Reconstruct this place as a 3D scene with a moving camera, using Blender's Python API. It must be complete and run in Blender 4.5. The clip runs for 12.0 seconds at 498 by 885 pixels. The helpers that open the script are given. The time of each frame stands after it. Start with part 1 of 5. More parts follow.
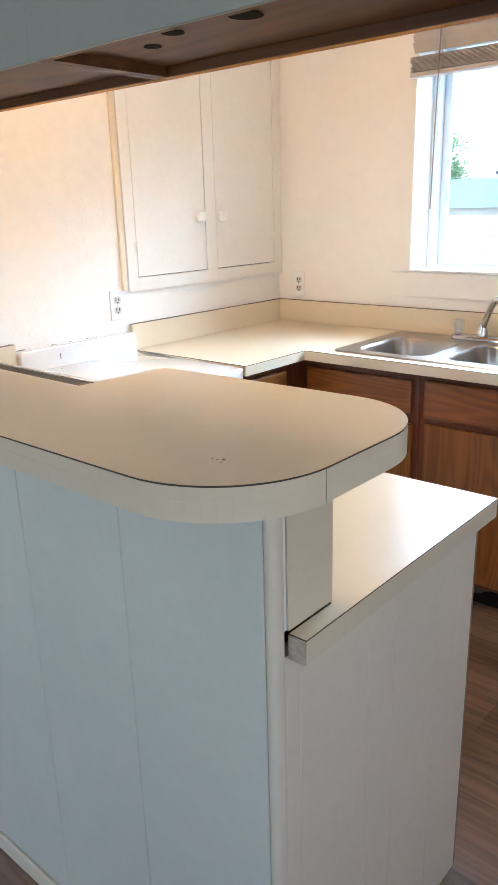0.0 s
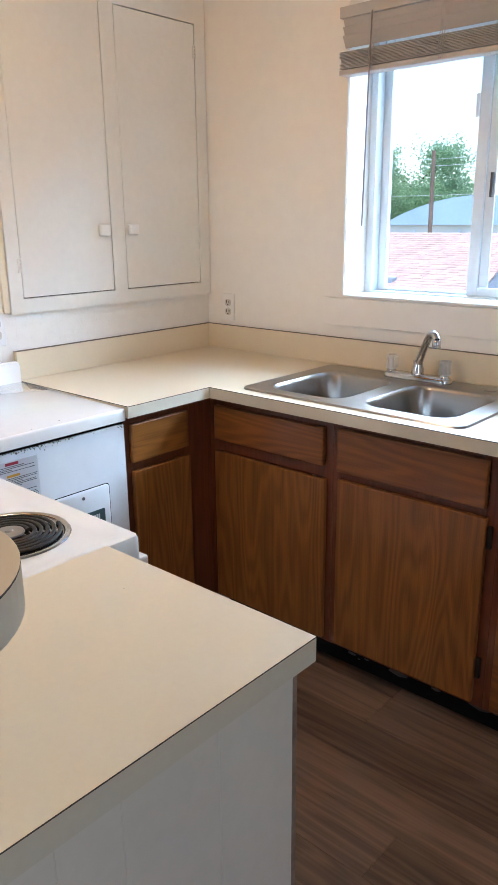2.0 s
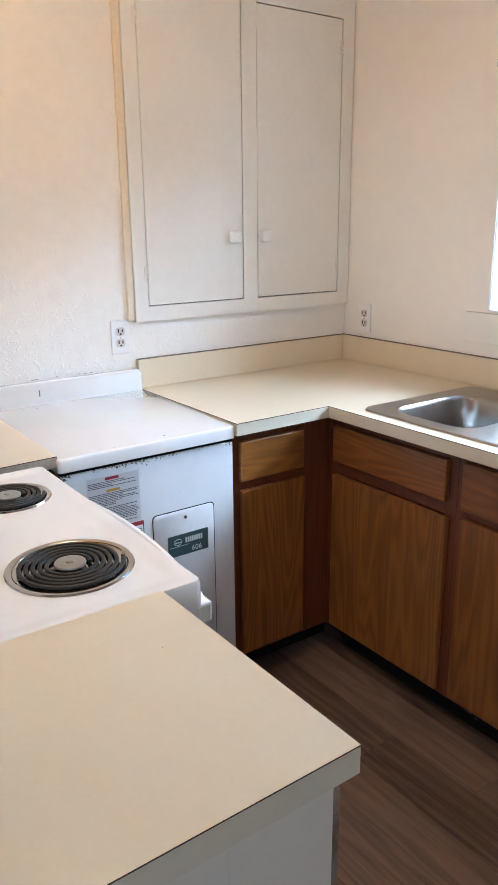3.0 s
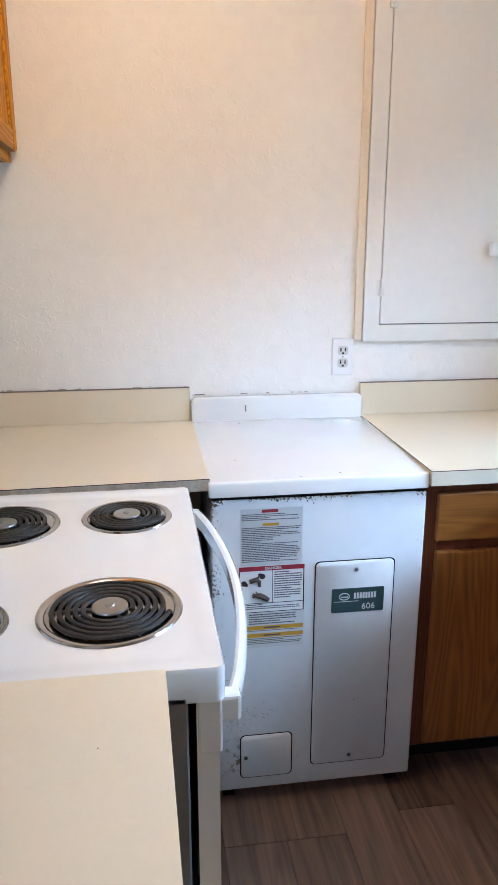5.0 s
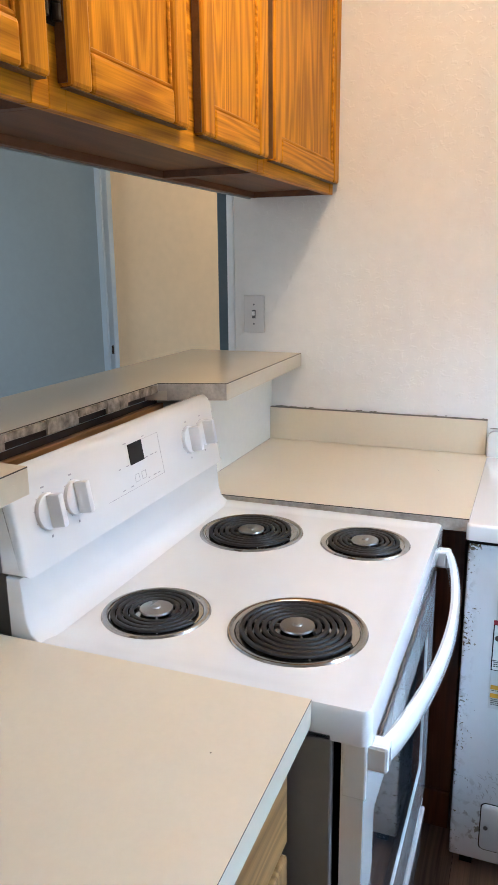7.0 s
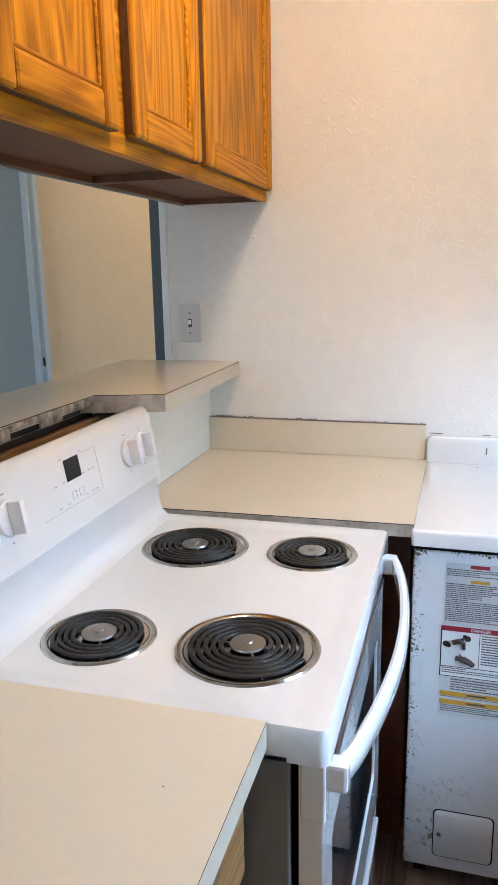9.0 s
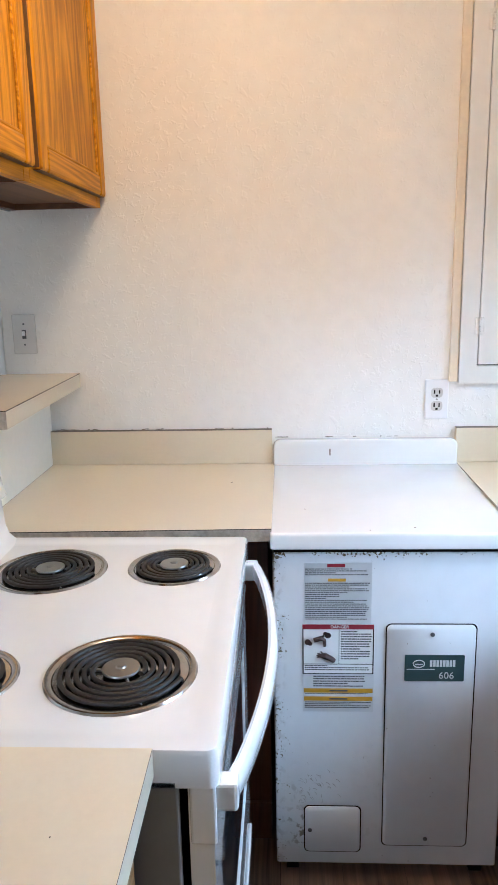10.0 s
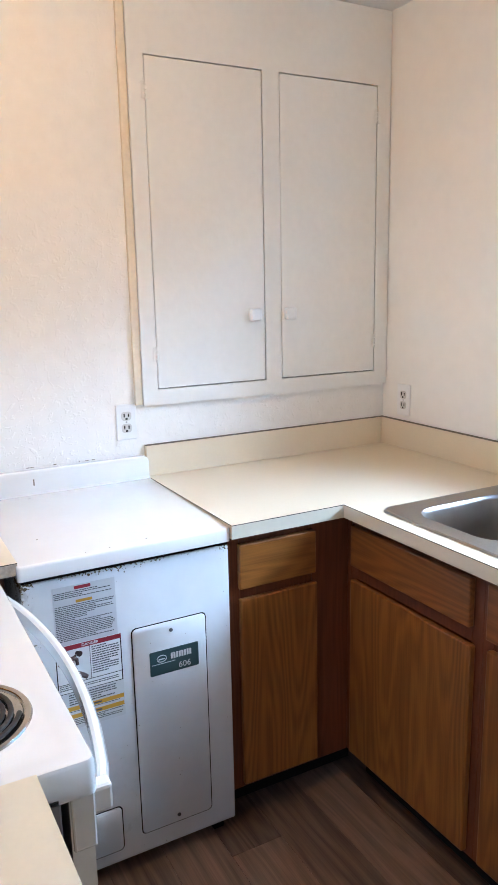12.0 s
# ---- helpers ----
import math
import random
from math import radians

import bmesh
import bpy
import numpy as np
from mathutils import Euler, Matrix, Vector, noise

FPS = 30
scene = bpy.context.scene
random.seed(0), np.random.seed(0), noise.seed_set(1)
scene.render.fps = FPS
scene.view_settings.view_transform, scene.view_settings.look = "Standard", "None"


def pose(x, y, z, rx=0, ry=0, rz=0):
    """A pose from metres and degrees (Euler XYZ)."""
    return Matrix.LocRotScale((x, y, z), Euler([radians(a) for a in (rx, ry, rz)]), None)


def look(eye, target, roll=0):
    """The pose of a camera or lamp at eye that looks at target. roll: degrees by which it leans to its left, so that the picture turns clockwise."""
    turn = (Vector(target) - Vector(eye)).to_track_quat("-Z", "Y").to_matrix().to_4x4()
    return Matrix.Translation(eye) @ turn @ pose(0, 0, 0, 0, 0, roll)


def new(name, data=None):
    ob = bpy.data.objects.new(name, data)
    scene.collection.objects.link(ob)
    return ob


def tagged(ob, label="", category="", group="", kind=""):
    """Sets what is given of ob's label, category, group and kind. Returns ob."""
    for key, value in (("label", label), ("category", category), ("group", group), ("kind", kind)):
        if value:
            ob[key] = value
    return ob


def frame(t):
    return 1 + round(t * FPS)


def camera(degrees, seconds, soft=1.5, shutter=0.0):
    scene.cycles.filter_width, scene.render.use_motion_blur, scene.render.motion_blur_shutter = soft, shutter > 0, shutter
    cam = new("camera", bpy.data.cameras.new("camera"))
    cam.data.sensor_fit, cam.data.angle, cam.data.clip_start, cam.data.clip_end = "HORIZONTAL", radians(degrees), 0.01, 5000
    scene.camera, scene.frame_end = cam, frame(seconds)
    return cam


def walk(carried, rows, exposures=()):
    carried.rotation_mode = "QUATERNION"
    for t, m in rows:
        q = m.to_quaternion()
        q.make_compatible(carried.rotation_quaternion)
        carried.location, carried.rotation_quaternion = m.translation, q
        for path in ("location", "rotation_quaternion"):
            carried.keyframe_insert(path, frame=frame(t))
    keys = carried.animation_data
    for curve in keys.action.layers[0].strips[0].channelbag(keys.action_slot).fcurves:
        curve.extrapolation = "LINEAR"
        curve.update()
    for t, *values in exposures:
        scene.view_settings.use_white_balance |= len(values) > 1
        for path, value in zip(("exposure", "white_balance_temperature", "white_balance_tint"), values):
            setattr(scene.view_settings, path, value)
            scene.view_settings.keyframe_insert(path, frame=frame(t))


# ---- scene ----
cam = camera(37.5, 12.0)
PATH = [
    (0, (2.321, -2.924, 1.453), (1.068, -1.489, 0.844), -1.7),
    (0.5, (2.293, -2.788, 1.441), (1.164, -1.251, 0.839), -1.6),
    (1, (2.253, -2.672, 1.453), (1.174, -1.097, 0.859), -1.3),
    (1.5, (2.275, -2.522, 1.446), (1.138, -0.984, 0.861), -0.7),
    (2, (2.341, -2.35, 1.452), (1.063, -0.924, 0.873), -0.6),
    (2.5, (2.354, -2.253, 1.46), (0.927, -0.979, 0.878), -0.6),
    (3, (2.316, -2.138, 1.474), (0.752, -1.032, 0.899), -0.6),
    (3.2, (2.309, -2.098, 1.486), (0.699, -1.06, 0.91), -0.3),
    (4.8, (2.258, -1.703, 1.441), (0.365, -1.326, 0.915), 0.1),
    (5, (2.222, -1.66, 1.45), (0.314, -1.382, 0.919), 0.0),
    (5.5, (2.139, -1.594, 1.443), (0.206, -1.578, 0.932), 0.1),
    (6, (2.151, -1.504, 1.458), (0.238, -1.805, 0.96), 0.1),
    (6.5, (2.183, -1.435, 1.464), (0.331, -2.006, 0.973), -0.0),
    (6.7, (2.19, -1.415, 1.467), (0.368, -2.079, 0.977), -0.1),
    (8.3, (2.197, -1.404, 1.461), (0.405, -2.162, 0.999), -1.1),
    (8.5, (2.185, -1.415, 1.456), (0.37, -2.122, 1.0), -1.0),
    (9, (2.16, -1.434, 1.461), (0.29, -1.979, 1.006), -1.0),
    (9.5, (2.147, -1.454, 1.462), (0.23, -1.803, 1.008), -1.2),
    (10, (2.143, -1.484, 1.462), (0.195, -1.582, 1.019), -1.2),
    (10.5, (2.186, -1.502, 1.481), (0.238, -1.375, 1.048), -1.4),
    (11, (2.254, -1.552, 1.487), (0.331, -1.202, 1.066), -1.6),
    (11.5, (2.267, -1.645, 1.511), (0.414, -1.02, 1.089), -1.4),
    (12, (2.236, -1.79, 1.513), (0.51, -0.866, 1.101), -1.2),
]
walk(cam, [(t, look(eye, target, roll)) for t, eye, target, roll in PATH], [(0.0, 2.04, 5900, 10), (0.5, 1.88, 5880, 10), (1.0, 1.7, 5780, 10), (2.5, 1.56, 5680, 10), (3.2, 1.6, 5560, 10), (4.8, 1.66, 5300, 10), (6.0, 1.68, 5220, 10), (6.7, 1.74, 5320, 10), (8.3, 1.76, 5380, 10), (10.0, 1.7, 5400, 10), (10.6, 1.7, 5300, 10), (12.0, 1.78, 5300, 10)])

# ---- light ----
world = bpy.data.worlds.new("world")
scene.world = world
world.use_nodes = True
wn, wl = world.node_tree.nodes, world.node_tree.links
sky = wn.new("ShaderNodeTexSky")
sky.sky_type, sky.sun_disc = "NISHITA", False
sky.sun_elevation, sky.sun_rotation = radians(69), radians(150)
sky.air_density, sky.dust_density, sky.ozone_density = 1.0, 1.0, 1.0
wl.new(sky.outputs["Color"], wn["Background"].inputs["Color"])
wn["Background"].inputs["Strength"].default_value = 0.15


def lamp(name, kind, matrix, energy, color, **settings):
    data = bpy.data.lights.new(name, kind)
    data.energy, data.color = energy, color
    if kind == "SUN":
        data.angle = settings["angle"]
    if kind == "POINT":
        data.shadow_soft_size = settings["radius"]
    if kind == "AREA":
        data.shape, data.size = settings["shape"], settings["size"]
        data.size_y = settings.get("size_y", settings["size"])
    ob = new(name, data)
    ob.matrix_world = matrix
    return ob


lamp("sun", "SUN", look((8, -14, 42), (0, 0, 0)), 2.0, (1.0, 0.96, 0.90), angle=radians(4))
# the kitchen's warm ceiling light
lamp("ceiling_light", "POINT", pose(1.0, -1.62, 2.35), 6.8, (1.0, 0.68, 0.38), radius=0.11)
# daylight in the living room's window, behind the walker
lamp("living_window_light", "AREA", look((0.1, -5.62, 1.5), (0.4, 0, 1.1)), 7.0, (0.93, 0.97, 0.95), shape="RECTANGLE", size=1.5, size_y=1.2)
# added fill lamp on the unseen east side, to brighten east-facing surfaces
lamp("east_fill_light", "AREA", look((4.06, -3.2, 1.5), (0, -2.2, 0.9)), 3.0, (1.0, 0.92, 0.83), shape="RECTANGLE", size=1.4, size_y=1.2)
# the hallway's own warm ceiling light, round the wall's end
lamp("hall_light", "POINT", pose(-0.42, -2.3, 2.3), 3.4, (1.0, 0.76, 0.5), radius=0.09)
# unseen lamp added above the roofs, boosting sky light through the kitchen window
lamp("sky_boost_lamp", "AREA", look((1.7, 3.2, 3.7), (1.1, -0.6, 1.2)), 265, (0.68, 0.85, 1.0), shape="RECTANGLE", size=6.0, size_y=1.3)

# ---- materials ----


def material(name, color, rough=0.5, metal=0.0, vary=0.12, scale=3.0, fine=60.0, bump=0.02, bump_scale=80.0, spec=0.5, stretch=(1, 1, 1), island=0.0, coat=0.0):
    """A painted or plain surface: colour drifting at two scales, with fine relief."""
    m = bpy.data.materials.new(name)
    m.use_nodes = True
    n, l = m.node_tree.nodes, m.node_tree.links
    b = n["Principled BSDF"]
    b.inputs["Roughness"].default_value, b.inputs["Metallic"].default_value = rough, metal
    b.inputs["Specular IOR Level"].default_value = spec
    b.inputs["Coat Weight"].default_value = coat
    tc = n.new("ShaderNodeTexCoord")
    mp = n.new("ShaderNodeMapping")
    mp.inputs["Scale"].default_value = stretch
    l.new(tc.outputs["Object"], mp.inputs["Vector"])
    big, small = n.new("ShaderNodeTexNoise"), n.new("ShaderNodeTexNoise")
    for node, s, d in ((big, scale, 4), (small, fine, 3)):
        node.inputs["Scale"].default_value, node.inputs["Detail"].default_value = s, d
        l.new(mp.outputs["Vector"], node.inputs["Vector"])
    mix = n.new("ShaderNodeMath")
    mix.operation = "MULTIPLY_ADD"
    l.new(small.outputs["Fac"], mix.inputs[0])
    mix.inputs[1].default_value = 0.5
    l.new(big.outputs["Fac"], mix.inputs[2])
    if island:
        info = n.new("ShaderNodeObjectInfo")
        add = n.new("ShaderNodeMath")
        add.operation = "MULTIPLY_ADD"
        l.new(info.outputs["Random"], add.inputs[0])
        add.inputs[1].default_value = island
        l.new(mix.outputs[0], add.inputs[2])
        mix = add
    ramp = n.new("ShaderNodeValToRGB")
    e = ramp.color_ramp.elements
    e[0].position, e[1].position = 0.45, 1.05 + island
    e[0].color = (*[c * (1 - vary) for c in color], 1)
    e[1].color = (*[min(1, c * (1 + vary)) for c in color], 1)
    l.new(mix.outputs[0], ramp.inputs["Fac"])
    l.new(ramp.outputs["Color"], b.inputs["Base Color"])
    rr = n.new("ShaderNodeMapRange")
    rr.inputs["To Min"].default_value, rr.inputs["To Max"].default_value = max(0.02, rough * 0.8), min(1, rough * 1.2)
    l.new(big.outputs["Fac"], rr.inputs["Value"])
    l.new(rr.outputs["Result"], b.inputs["Roughness"])
    if bump:
        bn = n.new("ShaderNodeTexNoise")
        bn.inputs["Scale"].default_value, bn.inputs["Detail"].default_value = bump_scale, 3
        l.new(mp.outputs["Vector"], bn.inputs["Vector"])
        bu = n.new("ShaderNodeBump")
        bu.inputs["Strength"].default_value, bu.inputs["Distance"].default_value = bump, 0.01
        l.new(bn.outputs["Fac"], bu.inputs["Height"])
        l.new(bu.outputs["Normal"], b.inputs["Normal"])
    return m


def knockdown(name, color, rough=0.6):
    """Wall paint over a hand-thrown knockdown texture: raised flat blobs on a smoother ground."""
    m = material(name, color, rough, vary=0.05, scale=1.3, fine=25, bump=0, spec=0.3)
    n, l = m.node_tree.nodes, m.node_tree.links
    b = n["Principled BSDF"]
    tc = n.new("ShaderNodeTexCoord")
    no = n.new("ShaderNodeTexNoise")
    no.inputs["Scale"].default_value, no.inputs["Detail"].default_value, no.inputs["Distortion"].default_value = 62, 3, 0.8
    fine = n.new("ShaderNodeTexNoise")
    fine.inputs["Scale"].default_value, fine.inputs["Detail"].default_value = 190, 2
    r = n.new("ShaderNodeValToRGB")
    r.color_ramp.elements[0].position, r.color_ramp.elements[1].position = 0.55, 0.66
    ad = n.new("ShaderNodeMath")
    ad.operation = "MULTIPLY_ADD"
    ad.inputs[1].default_value = 0.05
    bu = n.new("ShaderNodeBump")
    bu.inputs["Strength"].default_value, bu.inputs["Distance"].default_value = 0.26, 0.004
    l.new(tc.outputs["Object"], no.inputs["Vector"])
    l.new(tc.outputs["Object"], fine.inputs["Vector"])
    l.new(no.outputs["Fac"], r.inputs["Fac"])
    l.new(fine.outputs["Fac"], ad.inputs[0])
    l.new(r.outputs["Color"], ad.inputs[2])
    l.new(ad.outputs[0], bu.inputs["Height"])
    l.new(bu.outputs["Normal"], b.inputs["Normal"])
    return m


def wood(name, dark, light, axis, rough=0.4, rings=30.0, across=4.6, along=0.55, random_shift=True, coat=0.0, bump=0.15, island=0.0, spec=0.5, ring=0.34, stripe=0.40, stripes=26, soft=0.29):
    """Oak-like grain: contour lines of a noise stretched along the axis, with fine pores."""
    m = bpy.data.materials.new(name)
    m.use_nodes = True
    n, l = m.node_tree.nodes, m.node_tree.links
    b = n["Principled BSDF"]
    b.inputs["Roughness"].default_value = rough
    b.inputs["Specular IOR Level"].default_value = spec
    b.inputs["Coat Weight"].default_value = coat
    tc, info = n.new("ShaderNodeTexCoord"), n.new("ShaderNodeObjectInfo")
    shift = n.new("ShaderNodeVectorMath")
    shift.operation = "MULTIPLY_ADD"
    l.new(info.outputs["Random"], shift.inputs[0])
    shift.inputs[1].default_value = (7.3, 5.1, 9.7) if random_shift else (0, 0, 0)
    l.new(tc.outputs["Object"], shift.inputs[2])

    def stretched(a, c):
        mp = n.new("ShaderNodeMapping")
        mp.inputs["Scale"].default_value = [a if i == axis else c for i in range(3)]
        l.new(shift.outputs["Vector"], mp.inputs["Vector"])
        no = n.new("ShaderNodeTexNoise")
        no.inputs["Scale"].default_value, no.inputs["Detail"].default_value = 1.0, 2.5
        l.new(mp.outputs["Vector"], no.inputs["Vector"])
        return no

    big = stretched(along, across)
    mul = n.new("ShaderNodeMath")
    mul.operation, mul.inputs[1].default_value = "MULTIPLY", rings * 6.28
    sine = n.new("ShaderNodeMath")
    sine.operation = "SINE"
    l.new(big.outputs["Fac"], mul.inputs[0])
    l.new(mul.outputs[0], sine.inputs[0])
    sharp = n.new("ShaderNodeMapRange")
    sharp.inputs["From Min"].default_value, sharp.inputs["From Max"].default_value = -1, 1
    l.new(sine.outputs[0], sharp.inputs["Value"])
    pore = stretched(6, 330)
    streak = stretched(0.7, stripes)
    s1 = n.new("ShaderNodeMath")
    s1.operation, s1.inputs[1].default_value = "MULTIPLY", ring
    l.new(sharp.outputs["Result"], s1.inputs[0])
    s2 = n.new("ShaderNodeMath")
    s2.operation, s2.inputs[1].default_value = "MULTIPLY_ADD", 0.40
    l.new(pore.outputs["Fac"], s2.inputs[0])
    l.new(s1.outputs[0], s2.inputs[2])
    s3 = n.new("ShaderNodeMath")
    s3.operation, s3.inputs[1].default_value = "MULTIPLY_ADD", stripe
    l.new(streak.outputs["Fac"], s3.inputs[0])
    l.new(s2.outputs[0], s3.inputs[2])
    if island:
        s4 = n.new("ShaderNodeMath")
        s4.operation, s4.inputs[1].default_value = "MULTIPLY_ADD", island
        l.new(info.outputs["Random"], s4.inputs[0])
        l.new(s3.outputs[0], s4.inputs[2])
        s3 = s4
    ramp = n.new("ShaderNodeValToRGB")
    e = ramp.color_ramp.elements
    middle = (ring + stripe + 0.40) / 2
    e[0].position, e[1].position = middle - soft, middle + soft + island
    e[0].color, e[1].color = (*dark, 1), (*light, 1)
    l.new(s3.outputs[0], ramp.inputs["Fac"])
    l.new(ramp.outputs["Color"], b.inputs["Base Color"])
    bu = n.new("ShaderNodeBump")
    bu.inputs["Strength"].default_value, bu.inputs["Distance"].default_value = bump, 0.002
    l.new(s2.outputs[0], bu.inputs["Height"])
    l.new(bu.outputs["Normal"], b.inputs["Normal"])
    return m


def chipped(name, color, chip, rough, amount):
    """White enamel with dark chips and scuffs of their own shape, densest along one worn edge."""
    m = material(name, color, rough, vary=0.04, scale=4, fine=30, bump=0.01, coat=0.3)
    n, l = m.node_tree.nodes, m.node_tree.links
    b = n["Principled BSDF"]
    base = b.inputs["Base Color"].links[0].from_socket
    tc = n.new("ShaderNodeTexCoord")
    sp = n.new("ShaderNodeSeparateXYZ")
    l.new(tc.outputs["Object"], sp.inputs[0])
    no = n.new("ShaderNodeTexNoise")
    no.inputs["Scale"].default_value, no.inputs["Detail"].default_value = 160, 10
    zone = n.new("ShaderNodeMapRange")
    zone.inputs["From Min"].default_value, zone.inputs["From Max"].default_value = 0.045, 0.0
    zone.inputs["To Min"].default_value, zone.inputs["To Max"].default_value = 0.0, 0.18 * amount
    l.new(sp.outputs["Y"], zone.inputs["Value"])
    top = n.new("ShaderNodeMapRange")
    top.inputs["From Min"].default_value, top.inputs["From Max"].default_value = 0.835, 0.862
    top.inputs["To Min"].default_value, top.inputs["To Max"].default_value = 0.0, 0.27 * amount
    l.new(sp.outputs["Z"], top.inputs["Value"])
    foot = n.new("ShaderNodeTexNoise")
    foot.inputs["Scale"].default_value, foot.inputs["Detail"].default_value = 9, 2
    l.new(tc.outputs["Object"], foot.inputs["Vector"])
    fz = n.new("ShaderNodeMapRange")
    fz.inputs["From Min"].default_value, fz.inputs["From Max"].default_value = 0.60, 0.80
    fz.inputs["To Max"].default_value = 0.09 * amount
    l.new(foot.outputs["Fac"], fz.inputs["Value"])
    l.new(tc.outputs["Object"], no.inputs["Vector"])
    patch = n.new("ShaderNodeTexNoise")
    patch.inputs["Scale"].default_value, patch.inputs["Detail"].default_value = 16, 3
    l.new(tc.outputs["Object"], patch.inputs["Vector"])
    pz = n.new("ShaderNodeMapRange")
    pz.inputs["From Min"].default_value, pz.inputs["From Max"].default_value = 0.35, 0.65
    pz.inputs["To Min"].default_value, pz.inputs["To Max"].default_value = -0.15, 0.025
    l.new(patch.outputs["Fac"], pz.inputs["Value"])
    fz, pz = pz, fz
    total = no.outputs["Fac"]
    for extra in (zone, top, fz):
        ad = n.new("ShaderNodeMath")
        l.new(total, ad.inputs[0])
        l.new(extra.outputs["Result"], ad.inputs[1])
        total = ad.outputs[0]
    r = n.new("ShaderNodeValToRGB")
    r.color_ramp.elements[0].position, r.color_ramp.elements[1].position = 0.705, 0.74
    l.new(total, r.inputs["Fac"])
    mx = n.new("ShaderNodeMix")
    mx.data_type = "RGBA"
    l.new(r.outputs["Color"], mx.inputs["Factor"])
    l.new(base, mx.inputs["A"])
    mx.inputs["B"].default_value = (*chip, 1)
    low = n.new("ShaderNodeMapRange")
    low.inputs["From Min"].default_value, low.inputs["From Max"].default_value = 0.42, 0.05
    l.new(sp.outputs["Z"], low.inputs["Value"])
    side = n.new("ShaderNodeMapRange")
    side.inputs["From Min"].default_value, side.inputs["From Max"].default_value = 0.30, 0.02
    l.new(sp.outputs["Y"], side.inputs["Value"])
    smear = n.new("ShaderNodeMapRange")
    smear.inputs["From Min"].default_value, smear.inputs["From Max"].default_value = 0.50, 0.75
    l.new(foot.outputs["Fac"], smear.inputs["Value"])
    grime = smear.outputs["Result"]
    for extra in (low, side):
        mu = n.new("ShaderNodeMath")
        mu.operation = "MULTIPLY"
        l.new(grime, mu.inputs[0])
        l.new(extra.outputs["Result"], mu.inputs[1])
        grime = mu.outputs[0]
    edge = n.new("ShaderNodeMapRange")
    edge.inputs["From Min"].default_value, edge.inputs["From Max"].default_value = 0.032, 0.0
    edge.inputs["To Max"].default_value = 0.22
    l.new(sp.outputs["Y"], edge.inputs["Value"])
    both = n.new("ShaderNodeMath")
    l.new(grime, both.inputs[0])
    l.new(edge.outputs["Result"], both.inputs[1])
    scratch = n.new("ShaderNodeTexNoise")
    scratch.inputs["Scale"].default_value, scratch.inputs["Detail"].default_value, scratch.inputs["Distortion"].default_value = 52, 9, 0.3
    l.new(tc.outputs["Object"], scratch.inputs["Vector"])
    torn = n.new("ShaderNodeMapRange")
    torn.inputs["From Min"].default_value, torn.inputs["From Max"].default_value = 0.52, 0.60
    l.new(scratch.outputs["Fac"], torn.inputs["Value"])
    rub = n.new("ShaderNodeMath")
    rub.operation = "MULTIPLY"
    l.new(both.outputs[0], rub.inputs[0])
    l.new(torn.outputs["Result"], rub.inputs[1])
    grime = rub.outputs[0]
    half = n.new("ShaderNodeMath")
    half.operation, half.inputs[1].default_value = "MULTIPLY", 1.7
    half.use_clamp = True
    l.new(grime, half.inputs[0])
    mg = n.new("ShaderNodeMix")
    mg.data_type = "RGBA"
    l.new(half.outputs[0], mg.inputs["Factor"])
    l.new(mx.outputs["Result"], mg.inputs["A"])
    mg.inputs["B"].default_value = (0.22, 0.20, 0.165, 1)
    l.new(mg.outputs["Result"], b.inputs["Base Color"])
    return m


def glassy(name, color, rough=0.02, ior=1.45):
    m = bpy.data.materials.new(name)
    m.use_nodes = True
    b = m.node_tree.nodes["Principled BSDF"]
    b.inputs["Base Color"].default_value = (*color, 1)
    b.inputs["Roughness"].default_value, b.inputs["IOR"].default_value = rough, ior
    b.inputs["Transmission Weight"].default_value = 1.0
    return m


WALL = knockdown("white_wall_paint", (0.84, 0.82, 0.78))
WALL_SMOOTH = material("white_wall_paint_smooth", (0.84, 0.82, 0.78), 0.55, vary=0.04, scale=1.1, fine=20, bump=0.05, bump_scale=120, spec=0.3)
CUPBOARD = material("white_gloss_paint", (0.80, 0.79, 0.75), 0.38, vary=0.04, scale=2.2, fine=40, bump=0.04, bump_scale=70)
CEIL = material("ceiling_paint", (0.82, 0.81, 0.78), 0.8, vary=0.04, bump=0.2, bump_scale=90, spec=0.2)
BLUEWALL = material("blue_grey_paint", (0.27, 0.295, 0.285), 0.55, vary=0.06, scale=1.5, fine=30, bump=0.05, spec=0.3)
BEIGEWALL = material("beige_paint", (0.80, 0.60, 0.36), 0.6, vary=0.06, scale=1.5, fine=30, bump=0.05, spec=0.3)
PANEL = material("panel_paint", (0.58, 0.612, 0.58), 0.45, vary=0.05, scale=2.5, fine=45, bump=0.05, bump_scale=60)
PANEL_END = material("panel_end_paint", (0.67, 0.615, 0.525), 0.45, vary=0.05, scale=2.5, fine=45, bump=0.05, bump_scale=60)
TRIM = material("trim_paint", (0.80, 0.81, 0.80), 0.4, vary=0.05, bump=0.03)
TAN = material("tan_batten_shade", (0.76, 0.67, 0.52), 0.6, vary=0.1, bump=0.05)
LAM = material("almond_laminate", (0.695, 0.605, 0.45), 0.30, vary=0.035, scale=2, fine=120, bump=0.015, bump_scale=400, spec=0.45)
LAM_EDGE = material("almond_laminate_edge", (0.62, 0.56, 0.44), 0.38, vary=0.05, scale=3, fine=90, bump=0.02, bump_scale=300)
LAM_WORN = material("worn_laminate_edge", (0.42, 0.37, 0.31), 0.7, vary=0.35, scale=22, fine=120, bump=0.2, bump_scale=90)
